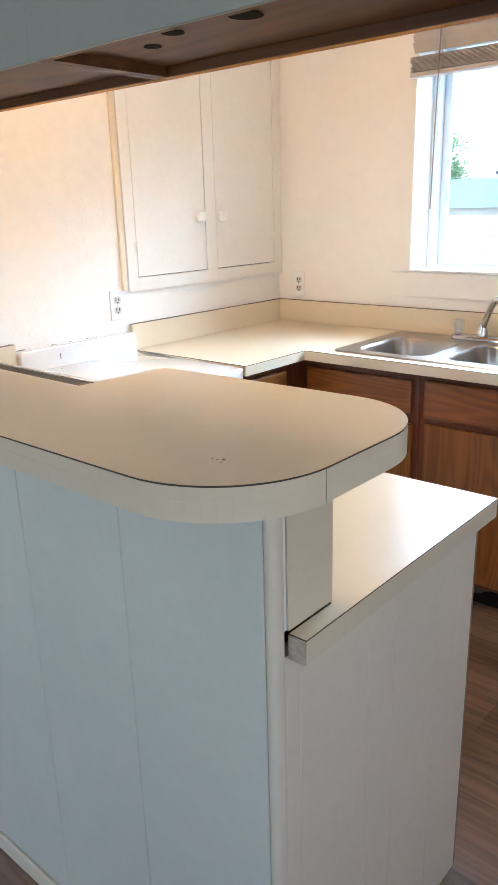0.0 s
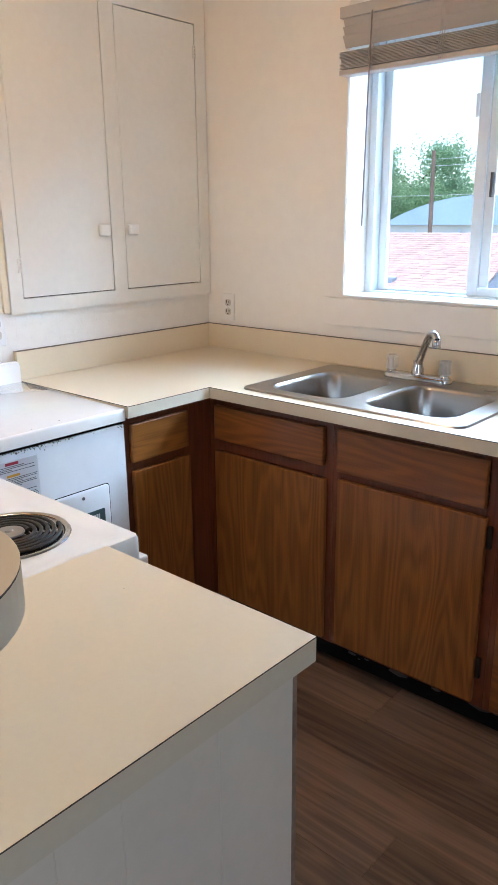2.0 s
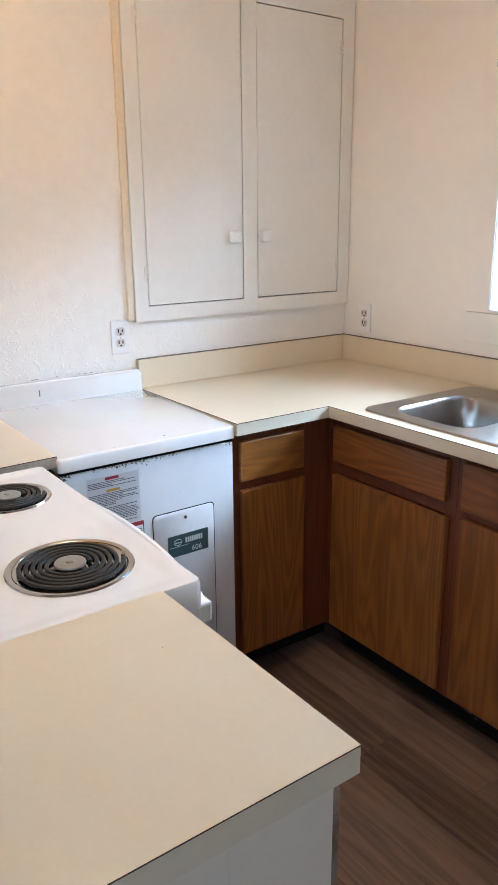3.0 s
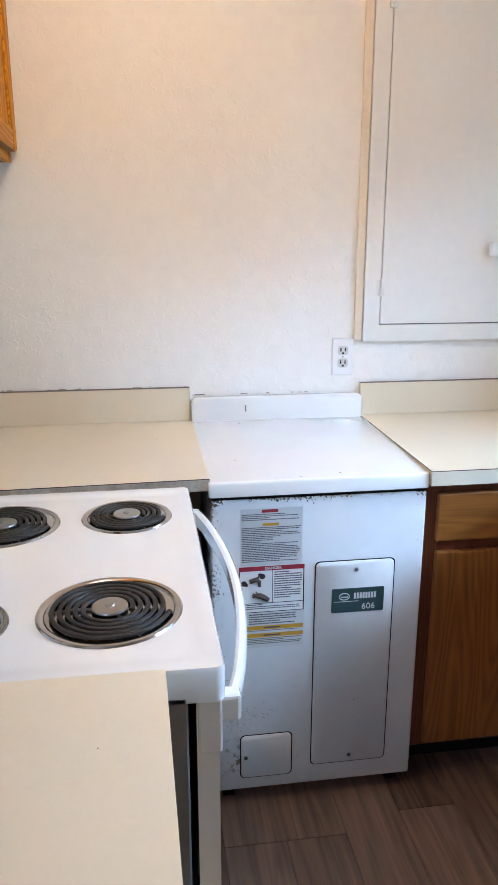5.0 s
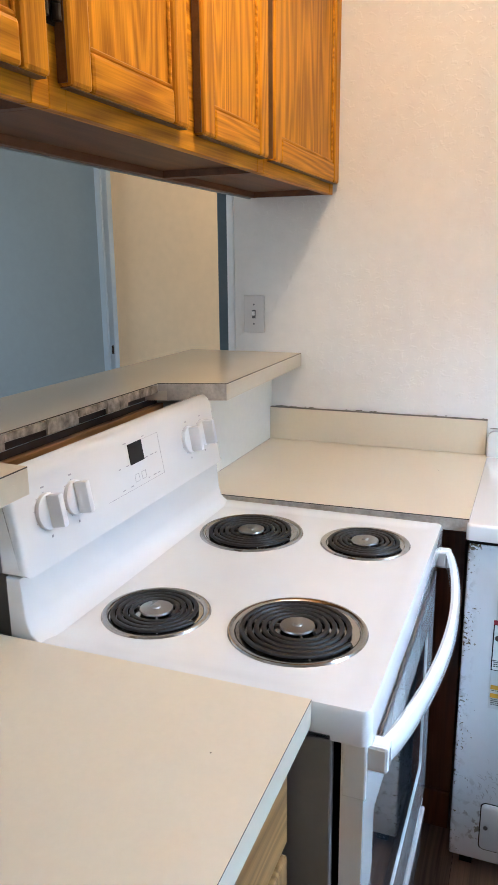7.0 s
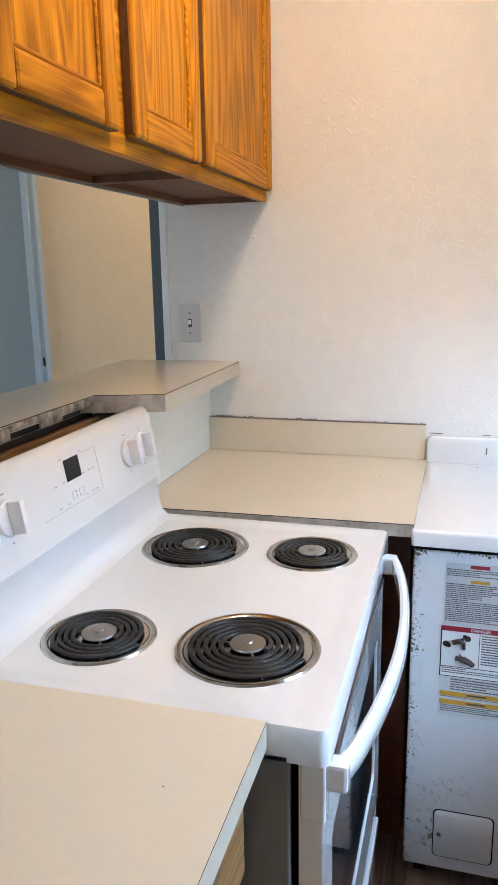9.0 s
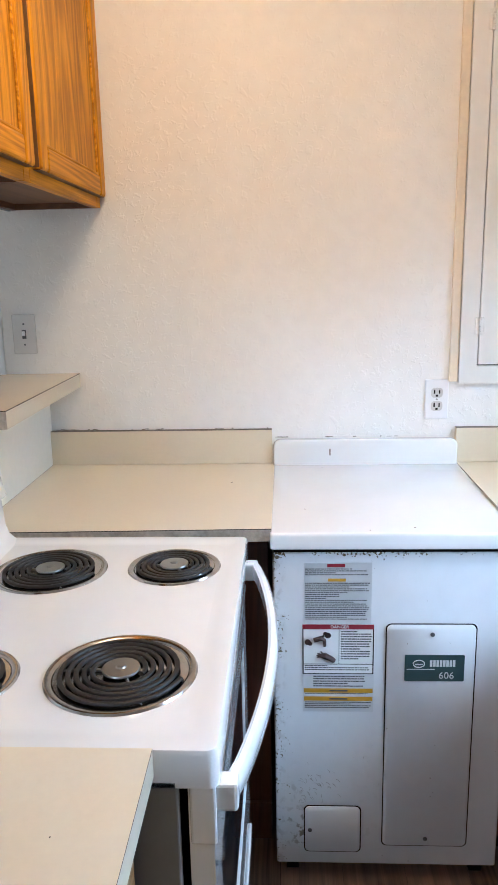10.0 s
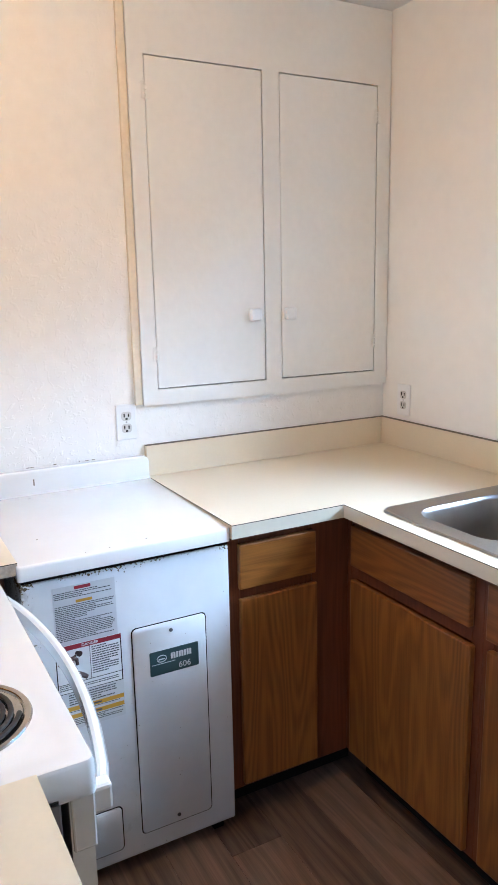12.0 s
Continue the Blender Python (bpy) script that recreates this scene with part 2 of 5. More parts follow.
# Brown seam line; its dark tone also paints shade below the bar cut-out.
SEAM_AND_SHADE = material("brown_seam_and_shade", (0.05, 0.035, 0.025), 0.6, vary=0.2)
BAR_TOP = material("bar_laminate", (0.74, 0.635, 0.47), 0.2, vary=0.03, scale=1.5, fine=200, bump=0.01, bump_scale=400, spec=0.5)
OAK_DARK_Z = wood("dark_oak_upright", (0.125, 0.040, 0.007), (0.325, 0.120, 0.022), 2, 0.36, rings=24, coat=0.15, ring=0.21, stripe=0.30, stripes=44, soft=0.27)
OAK_DARK_X = wood("dark_oak_level_x", (0.120, 0.036, 0.007), (0.300, 0.105, 0.020), 0, 0.36, rings=24, coat=0.15, ring=0.21, stripe=0.30, stripes=44, soft=0.27)
OAK_DARK_Y = wood("dark_oak_level_y", (0.140, 0.046, 0.008), (0.340, 0.130, 0.024), 1, 0.36, rings=24, coat=0.15, ring=0.21, stripe=0.30, stripes=44, soft=0.27)
OAK_FRAME = wood("red_oak_frame", (0.070, 0.016, 0.005), (0.185, 0.050, 0.015), 2, 0.40, coat=0.15, ring=0.15, stripe=0.3, stripes=50)
OAK_HONEY_Z = wood("honey_oak_upright", (0.23, 0.072, 0.002), (0.82, 0.355, 0.006), 2, 0.42, rings=20, spec=0.12, across=6, ring=0.19, stripe=0.36, stripes=40, soft=0.245)
OAK_HONEY_X = wood("honey_oak_level", (0.25, 0.078, 0.002), (0.82, 0.355, 0.006), 0, 0.42, rings=20, spec=0.12, across=6, ring=0.19, stripe=0.36, stripes=40, soft=0.245)
OAK_EDGE = wood("worn_shaded_door_edge", (0.055, 0.022, 0.008), (0.190, 0.092, 0.034), 0, 0.5, rings=10, ring=0.1, stripe=0.4)
# Kept far darker than the honey oak, so the colour carries the shade.
OAK_UNDER = wood("shaded_dark_oak", (0.07, 0.026, 0.008), (0.20, 0.082, 0.026), 0, 0.55, rings=10, ring=0.15, stripe=0.35)
PLANK = wood("walnut_vinyl_plank", (0.026, 0.016, 0.0115), (0.255, 0.166, 0.120), 0, 0.38, rings=11, across=8, along=0.8, bump=0.25, island=0.34, ring=0.17, stripe=0.52, stripes=58, soft=0.195, spec=0.8)
FLOOR_BASE = material("floor_joint", (0.02, 0.014, 0.010), 0.8)
TOE = material("black_toe_kick", (0.010, 0.008, 0.007), 0.9, vary=0.4, bump=0.1, spec=0.1)
STEEL = material("brushed_steel", (0.37, 0.36, 0.345), 0.30, 1.0, vary=0.08, scale=3, fine=220, bump=0.03, bump_scale=260, stretch=(1, 9, 9))
CHROME = material("chrome", (0.56, 0.56, 0.57), 0.09, 1.0, vary=0.03, bump=0)
BRONZE = material("dark_bronze", (0.05, 0.036, 0.026), 0.4, 0.8, vary=0.3)
ENAMEL = material("white_enamel", (0.78, 0.78, 0.77), 0.13, vary=0.02, scale=3, fine=40, bump=0.006, bump_scale=30, coat=0.9)
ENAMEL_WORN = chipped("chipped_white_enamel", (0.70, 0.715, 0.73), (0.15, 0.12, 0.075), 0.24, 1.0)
PLASTIC = material("white_plastic", (0.82, 0.82, 0.82), 0.35, vary=0.03, bump=0.01)
OUTLET = material("outlet_plastic", (0.60, 0.58, 0.55), 0.3, vary=0.02, bump=0)
BLACK = material("black_gap", (0.008, 0.008, 0.008), 0.9, vary=0.3, bump=0, spec=0.08)
COIL = material("coil_element", (0.014, 0.013, 0.013), 0.5, 0.1, vary=0.3, scale=30, fine=150, bump=0.1)
PAN = material("drip_pan_chrome", (0.48, 0.47, 0.46), 0.16, 1.0, vary=0.1, scale=14, bump=0.02)
SIDE_GREY = material("grey_range_side", (0.19, 0.185, 0.18), 0.45, vary=0.06)
OVEN_GLASS = material("dark_oven_glass", (0.035, 0.042, 0.05), 0.04, vary=0.1, bump=0, coat=1.0)
DISPLAY = material("black_display", (0.006, 0.007, 0.008), 0.3, vary=0.1, bump=0, spec=0.2)
FAINT = material("faint_ink", (0.34, 0.34, 0.35), 0.6, vary=0.1, bump=0)
INK = material("grey_ink", (0.07, 0.07, 0.075), 0.6, vary=0.2, bump=0)
PAPER = material("grey_label_paper", (0.56, 0.57, 0.58), 0.5, vary=0.06, bump=0)
PAPER_WHITE = material("white_label_paper", (0.76, 0.76, 0.75), 0.45, vary=0.05, bump=0)
RED = material("red_label_ink", (0.27, 0.014, 0.028), 0.45, vary=0.06, bump=0)
AMBER = material("amber_label_ink", (0.52, 0.28, 0.02), 0.45, vary=0.06, bump=0)
BADGE = material("dark_green_badge", (0.030, 0.065, 0.068), 0.35, vary=0.1, bump=0)
SKIN_INK = material("pictogram_ink", (0.045, 0.022, 0.020), 0.5, vary=0.2, bump=0)
VINYL = material("white_window_vinyl", (0.72, 0.80, 0.86), 0.32, vary=0.03, bump=0.01)
BLIND = material("off_white_slat", (0.50, 0.47, 0.45), 0.42, vary=0.05, bump=0)
CORD = material("wand_plastic", (0.26, 0.22, 0.21), 0.3, vary=0.05, bump=0)
GLASS = glassy("window_glass", (0.97, 1.0, 1.0), 0.0, 1.16)
ACRYLIC = glassy("clear_acrylic", (0.98, 0.98, 1.0), 0.42, 1.40)
CAULK = material("dirty_caulk", (0.16, 0.13, 0.10), 0.8, vary=0.5, scale=40, bump=0.1)
HIP_VENT_GREY = material("blue_grey_hip_and_vent", (0.22, 0.25, 0.29), 0.9, vary=0.12, scale=1.0, fine=12, bump=0.2, island=0.3)
BLUE_ROOF = material("blue_metal_roof", (0.32, 0.42, 0.54), 0.5, vary=0.1, scale=0.4, fine=6, bump=0.02)
STUCCO = material("pale_stucco", (0.74, 0.72, 0.68), 0.9, vary=0.06, scale=0.6, fine=9, bump=0.1)
GROUND = material("dry_ground", (0.20, 0.18, 0.13), 0.95, vary=0.25, scale=0.2, fine=3, bump=0.2, bump_scale=8)
BARK = material("bark", (0.16, 0.11, 0.08), 0.9, vary=0.3, scale=2, fine=20, bump=0.4, bump_scale=20)
LEAF = material("leaf", (0.12, 0.19, 0.09), 0.6, vary=0.35, scale=0.9, fine=4, bump=0)
nodes, links = LEAF.node_tree.nodes, LEAF.node_tree.links
glow, blend = nodes.new("ShaderNodeBsdfTranslucent"), nodes.new("ShaderNodeMixShader")
glow.inputs["Color"].default_value = (0.46, 0.62, 0.38, 1)
blend.inputs["Fac"].default_value = 0.65
links.new(nodes["Principled BSDF"].outputs[0], blend.inputs[1])
links.new(glow.outputs[0], blend.inputs[2])
links.new(blend.outputs[0], nodes["Material Output"].inputs["Surface"])

# ---- building blocks ----


def box(bm, x0, x1, y0, y1, z0, z1, bevel=0.0, segments=2):
    made = bmesh.ops.create_cube(bm, size=1.0, matrix=Matrix.LocRotScale(((x0 + x1) / 2, (y0 + y1) / 2, (z0 + z1) / 2), None, (abs(x1 - x0), abs(y1 - y0), abs(z1 - z0))))
    if bevel:
        edges = list({e for v in made["verts"] for e in v.link_edges})
        bmesh.ops.bevel(bm, geom=edges, offset=bevel, segments=segments, profile=0.5, affect="EDGES")
    return bm


def bx(x0, x1, y0, y1, z0, z1, bevel=0.0, segments=2):
    return box(bmesh.new(), x0, x1, y0, y1, z0, z1, bevel, segments)


def rounded(x0, x1, y0, y1, r, n=6):
    """A rounded rectangle as a ring of (x, y); r may be one radius or four, from the corner (x0, y0) round."""
    rs = r if isinstance(r, (list, tuple)) else [r] * 4
    ring = []
    for (cx, cy, a), q in zip(((x0, y0, 180), (x1, y0, 270), (x1, y1, 0), (x0, y1, 90)), rs):
        ox, oy = cx + (q if cx == x0 else -q), cy + (q if cy == y0 else -q)
        for i in range(n + 1 if q else 1):
            t = radians(a + 90 * i / n)
            ring.append((ox + q * math.cos(t), oy + q * math.sin(t)) if q else (cx, cy))
    return ring


def circle(cx, cy, r, n=40):
    return [(cx + r * math.cos(6.28318531 * i / n), cy + r * math.sin(6.28318531 * i / n)) for i in range(n)]


def slab(outline, z0, z1, holes=(), side_material=0):
    """A flat plate with holes that go through it."""
    bm = bmesh.new()
    edges = []
    for ring in (outline, *holes):
        vs = [bm.verts.new((x, y, z1)) for x, y in ring]
        edges += [bm.edges.new((vs[i], vs[(i + 1) % len(vs)])) for i in range(len(vs))]
    bmesh.ops.triangle_fill(bm, edges=edges, use_beauty=True, normal=(0, 0, 1))
    ext = bmesh.ops.extrude_face_region(bm, geom=list(bm.faces))
    bmesh.ops.translate(bm, vec=(0, 0, z0 - z1), verts=[g for g in ext["geom"] if isinstance(g, bmesh.types.BMVert)])
    bmesh.ops.recalc_face_normals(bm, faces=list(bm.faces))
    for f in bm.faces:
        if abs(f.normal.z) < 0.5:
            f.material_index = side_material
    return bm


def loft(rings, close_ends=(True, True), bm=None):
    """A skin over rings of equally many 3D points."""
    bm = bm or bmesh.new()
    rows = [[bm.verts.new(p) for p in ring] for ring in rings]
    n = len(rows[0])
    for a, b in zip(rows, rows[1:]):
        for i in range(n):
            bm.faces.new((a[i], a[(i + 1) % n], b[(i + 1) % n], b[i]))
    for row, close in zip((rows[0], rows[-1]), close_ends):
        if close:
            bm.faces.new(row)
    bmesh.ops.recalc_face_normals(bm, faces=list(bm.faces))
    return bm


def level(ring, z):
    return [(x, y, z) for x, y in ring]


def lathe(profile, centre=(0, 0, 0), n=36, bm=None):
    """A body turned about the upright axis from (radius, height) pairs."""
    cx, cy, cz = centre
    return loft([[(cx + r * math.cos(6.28318531 * i / n), cy + r * math.sin(6.28318531 * i / n), cz + h) for i in range(n)] for r, h in profile], bm=bm)


def tube(points, r, n=8, flat=1.0, bm=None):
    """A round bar along points; r is one radius or one for each point; flat squeezes it upright."""
    pts = [Vector(p) for p in points]
    rs = r if isinstance(r, (list, tuple)) else [r] * len(pts)
    up = Vector((0, 0, 1))
    rings = []
    for i, p in enumerate(pts):
        d = (pts[min(i + 1, len(pts) - 1)] - pts[max(i - 1, 0)]).normalized()
        side = d.cross(up)
        if side.length < 1e-3:
            side = d.cross(Vector((1, 0, 0)))
        side.normalize()
        top = side.cross(d).normalized()
        rings.append([p + rs[i] * (math.cos(6.28318531 * k / n) * side + flat * math.sin(6.28318531 * k / n) * top) for k in range(n)])
    return loft(rings, bm=bm)


def extrude_x(profile, x0, x1, bevel=0.0):
    """A section of (y, z) drawn out along x."""
    bm = loft([[(x, y, z) for y, z in profile] for x in (x0, x1)])
    if bevel:
        ends = [e for e in bm.edges if all(abs(v.co.x - x0) < 1e-6 for v in e.verts) or all(abs(v.co.x - x1) < 1e-6 for v in e.verts)]
        bmesh.ops.bevel(bm, geom=ends, offset=bevel, segments=3, profile=0.5, affect="EDGES")
    return bm


def mesh_object(name, bm, mats, smooth=False):
    me = bpy.data.meshes.new(name)
    bm.to_mesh(me)
    bm.free()
    for m in (mats if isinstance(mats, (list, tuple)) else [mats]):
        me.materials.append(m)
    if smooth:
        me.polygons.foreach_set("use_smooth", [True] * len(me.polygons))
        me.set_sharp_from_angle(angle=radians(40))
    return new(name, me)


def part(name, bm, mats, parent, label="", smooth=False, origin=None):
    """One mesh under a thing or a part; the bmesh is in the room's coordinates."""
    if origin:
        bmesh.ops.translate(bm, vec=[-c for c in origin], verts=list(bm.verts))
    ob = mesh_object(name, bm, mats, smooth)
    if origin:
        ob.location = origin
    ob.parent = parent
    ob.matrix_parent_inverse = world_of(parent).inverted()
    return tagged(ob, label) if label else ob


def world_of(ob):
    m = ob.matrix_basis.copy()
    while ob.parent:
        m = ob.parent.matrix_basis @ ob.matrix_parent_inverse @ m
        ob = ob.parent
    return m


def thing(name, place, label, category, group="", kind=""):
    ob = new(name)
    ob.empty_display_size = 0.1
    ob.location = place
    return tagged(ob, label, category, group, kind)


def single(name, bm, mats, label, category, group="", kind="", smooth=False):
    return tagged(mesh_object(name, bm, mats, smooth), label, category, group, kind)


def structure(name, bm, mats, label="", smooth=False):
    return tagged(mesh_object(name, bm, mats, smooth), label, "", "", "structure")


def letters(text, height, matrix, thick=0.0004):
    """Letters of the built-in font as a bmesh, centred, on the matrix's xy plane."""
    cu = bpy.data.curves.new("letters", "FONT")
    cu.body, cu.size, cu.align_x, cu.align_y, cu.extrude, cu.resolution_u = text, height / 0.72, "CENTER", "CENTER", thick, 3
    ob = bpy.data.objects.new("letters", cu)
    me = bpy.data.meshes.new_from_object(ob)
    bm = bmesh.new()
    bm.from_mesh(me)
    bmesh.ops.transform(bm, matrix=matrix, verts=list(bm.verts))
    bpy.data.objects.remove(ob)
    bpy.data.meshes.remove(me)
    return bm

# ---- the shell ----
CEILING = 2.445
# floor: a dark bed under separate planks (laid last)
floor = structure("floor", bx(-0.78, 4.1, -5.7, 0.0, -0.08, -0.003), FLOOR_BASE, "walnut-brown vinyl plank floor with dark joints")
ceiling = structure("ceiling", bx(-0.9, 4.2, -5.8, 0.2, CEILING, CEILING + 0.1), CEIL, "plain white ceiling")
wall_west = structure("wall_west", bx(-0.12, 0.0, -2.315, 0.0, 0.0, CEILING), WALL, "white painted wall with knockdown texture")
WX0, WX1, WZ0, WZ1 = 0.728, 1.716, 1.169, 2.12
bm = bmesh.new()
box(bm, -0.12, WX0, 0.0, 0.17, -0.1, CEILING)
box(bm, WX1, 4.1, 0.0, 0.17, -0.1, CEILING)
box(bm, WX0, WX1, 0.0, 0.17, -0.1, WZ0)
box(bm, WX0, WX1, 0.0, 0.17, WZ1, CEILING)
wall_north = structure("wall_north", bm, WALL_SMOOTH, "smooth white painted wall round a window")
# the east opening is assumed, cut around the added fill lamp
bm = bmesh.new()
box(bm, 4.1, 4.25, -5.7, -3.9, 0.0, CEILING)
box(bm, 4.1, 4.25, -2.5, 0.17, 0.0, CEILING)
box(bm, 4.1, 4.25, -3.9, -2.5, 0.0, 0.9)
box(bm, 4.1, 4.25, -3.9, -2.5, 2.1, CEILING)
structure("wall_east", bm, WALL_SMOOTH, "plain white wall with an opening added for the fill lamp")
bm = bmesh.new()
box(bm, -0.9, -0.65, -5.85, -5.7, 0.0, CEILING)
box(bm, 0.85, 4.1, -5.85, -5.7, 0.0, CEILING)
box(bm, -0.65, 0.85, -5.85, -5.7, 0.0, 0.9)
box(bm, -0.65, 0.85, -5.85, -5.7, 2.1, CEILING)
structure("wall_south", bm, BLUEWALL, "blue-grey wall with a window opening")
structure("wall_hall_blue", bx(-0.90, -0.78, -5.7, -3.285, 0.0, CEILING), BLUEWALL, "blue-grey painted hall wall")
structure("wall_hall_beige", bx(-0.90, -0.79, -3.225, 0.17, 0.0, CEILING), BEIGEWALL, "beige painted hall wall")
bm = bx(-0.90, -0.755, -3.285, -3.225, 0.0, CEILING, 0.004)
box(bm, -0.757, -0.742, -3.280, -3.250, 0.0, CEILING, 0.003)
hall_trim = structure("trim_hall", bm, material("blue_grey_trim", (0.40, 0.46, 0.50), 0.45, vary=0.06), "pale blue-grey door casing")
part("hinge", bx(-0.75, -0.741, -3.235, -3.226, 1.06, 1.10, 0.002), BRONZE, hall_trim)
structure("trim_wall_end", bx(-0.135, 0.010, -2.333, -2.3105, 0.0, CEILING, 0.003), TRIM, "white corner casing at the wall's end")
# This jamb lies in shadow; the shade is put into its dark colour.
structure("trim_jamb", bx(-0.16, -0.137, -2.428, -2.320, 0.0, CEILING, 0.003), material("jamb_shade_tone", (0.07, 0.09, 0.10), 0.5, vary=0.15), "jamb board coloured dark blue-grey for its shade")

# ---- window ----
window = tagged(new("window_1"), "white vinyl sliding window in a deep reveal", "window", "", "structure")
window.location = (WX0, 0.1, WZ0)
YF = 0.158
bm = bmesh.new()
for x0, x1, z0, z1 in ((WX0, WX0 + 0.030, WZ0, WZ1), (WX1 - 0.030, WX1, WZ0, WZ1), (WX0 + 0.030, WX1 - 0.030, WZ0, WZ0 + 0.018), (WX0 + 0.030, WX1 - 0.030, WZ1 - 0.04, WZ1)):
    box(bm, x0, x1, YF - 0.02, YF + 0.05, z0, z1, 0.003)
part("window_frame", bm, VINYL, window)
mid = 1.175


def sash(x0, x1, y, stile, name, rail):
    bm = bmesh.new()
    for a, b, c, d in ((x0, x0 + stile, WZ0 + 0.018, WZ1 - 0.04), (x1 - stile, x1, WZ0 + 0.018, WZ1 - 0.04), (x0 + stile, x1 - stile, WZ0 + 0.018, WZ0 + 0.018 + rail), (x0 + stile, x1 - stile, WZ1 - 0.07, WZ1 - 0.04)):
        box(bm, a, b, y, y + 0.022, c, d, 0.003)
    s = part(name, bm, VINYL, window)
    pane = part("pane", bx(x0 + stile, x1 - stile, y + 0.009, y + 0.013, WZ0 + 0.018 + rail, WZ1 - 0.07), GLASS, s)
    pane.visible_shadow = False
    return s


# the fixed light has a slim edge, the slider a full sash
left_sash = sash(WX0 + 0.0305, mid + 0.030, YF + 0.024, 0.034, "sash", 0.009)
right_sash = sash(mid - 0.03, WX1 - 0.0305, YF - 0.004, 0.040, "sash", 0.030)
part("glazing_bead", bx(mid + 0.0125, mid + 0.046, YF + 0.001, YF + 0.0075, WZ0 + 0.0525, WZ1 - 0.071, 0.002), VINYL, right_sash)
part("latch", bx(mid + 0.030, mid + 0.040, YF - 0.010, YF + 0.0008, 1.52, 1.60, 0.002), INK, right_sash, "grey sash latch")
part("pull", bx(mid - 0.040, mid - 0.027, YF - 0.013, YF - 0.003, 1.775, 1.85, 0.003), VINYL, right_sash)
part("window_sill", bx(WX0, WX1, -0.014, YF - 0.02, WZ0, WZ0 + 0.012, 0.004), TRIM, window)
bm = bmesh.new()
box(bm, 0.635, 1.81, -0.012, -0.0005, 1.065, WZ0 - 0.002, 0.002)
box(bm, 0.635, WX0 - 0.002, -0.006, -0.0005, WZ0, 2.22, 0.002)
box(bm, WX1 + 0.002, 1.81, -0.006, -0.0005, WZ0, 2.22, 0.002)
part("casing", bm, WALL_SMOOTH, window)

blind = thing("window_blind", (1.24, -0.03, 1.97), "off-white slatted blind drawn up at the window head", "blind")
part("headrail", bx(0.718, 1.765, -0.058, -0.013, 2.102, 2.137, 0.003), BLIND, blind)
rng = random.Random(4)
for i in range(3):
    z = 2.086 - i * 0.026
    bm = bx(0.724, 1.76, -0.056, -0.014, z - 0.0012, z + 0.0012, 0.0008, 1)
    bmesh.ops.rotate(bm, cent=(1.2, -0.035, z), matrix=Matrix.Rotation(radians(-66 + 3 * i), 3, "X"), verts=list(bm.verts))
    part("slat", bm, BLIND, blind)
for i in range(13):
    z = 1.998 - i * 0.0042
    o = rng.uniform(-0.003, 0.003)
    part("slat", bx(0.724 + o, 1.76 + o, -0.058 + o, -0.014 + o, z - 0.0012, z + 0.0012, 0.0008, 1), BLIND, blind)
part("bottom_rail", bx(0.722, 1.762, -0.060, -0.012, 1.925, 1.943, 0.004), BLIND, blind)
for x in (0.845, 1.10, 1.38, 1.64):
    bm = bmesh.new()
    for k in range(3):
        tube([(x + 0.008 * k, -0.061, 2.102), (x + 0.008 * k + 0.003, -0.063, 2.02), (x + 0.008 * k - 0.004, -0.064, 1.962), (x + 0.006 * k, -0.062, 1.930)], 0.0012, 5, bm=bm)
    tube([(x - 0.01, -0.064, 1.986), (x + 0.012, -0.068, 1.996), (x + 0.02, -0.066, 1.976), (x + 0.004, -0.066, 1.968)], 0.0016, 5, bm=bm)
    part("lift_cord", bm, BLIND, blind)
part("tilt_wand", tube([(0.857, -0.072, 2.104), (0.853, -0.075, 1.85), (0.846, -0.076, 1.429)], 0.0027, 6), CORD, blind, "thin translucent tilt wand")

# ---- built-in cupboard in the west wall ----
CY0, CY1, CZ0 = -0.983, -0.004, 1.148
cup = thing("wall_cupboard", (0.0, -0.5, CZ0), "white painted wall cupboard with two flush doors", "cupboard")
doors = ((-0.930, -0.532), (-0.463, -0.0645))
DZ0, DZ1, G = 1.201, 2.195, 0.0034
def upright_slab(outline, x0, x1, holes):
    """A plate in the plane of the west wall, from rings of (y, z)."""
    bm = slab(outline, 0.0, x1 - x0, holes)
    bmesh.ops.transform(bm, matrix=Matrix(((0, 0, 1, x0), (1, 0, 0, 0), (0, 1, 0, 0), (0, 0, 0, 1))), verts=list(bm.verts))
    bmesh.ops.recalc_face_normals(bm, faces=list(bm.faces))
    return bm


bm = upright_slab(rounded(CY0, CY1, CZ0, CEILING - 0.002, (0.002, 0.002, 0, 0), 2), 0.0015, 0.020, [rounded(a - G, b + G, DZ0 - G, DZ1 + G, 0.002, 2) for a, b in doors])
part("face_frame", bm, CUPBOARD, cup)
# Black sheet gives the door gaps their shade; no real back board.
part("gap_shade_sheet", bx(0.0005, 0.0012, -0.94, -0.05, DZ0 - 0.01, DZ1 + 0.01), BLACK, cup)
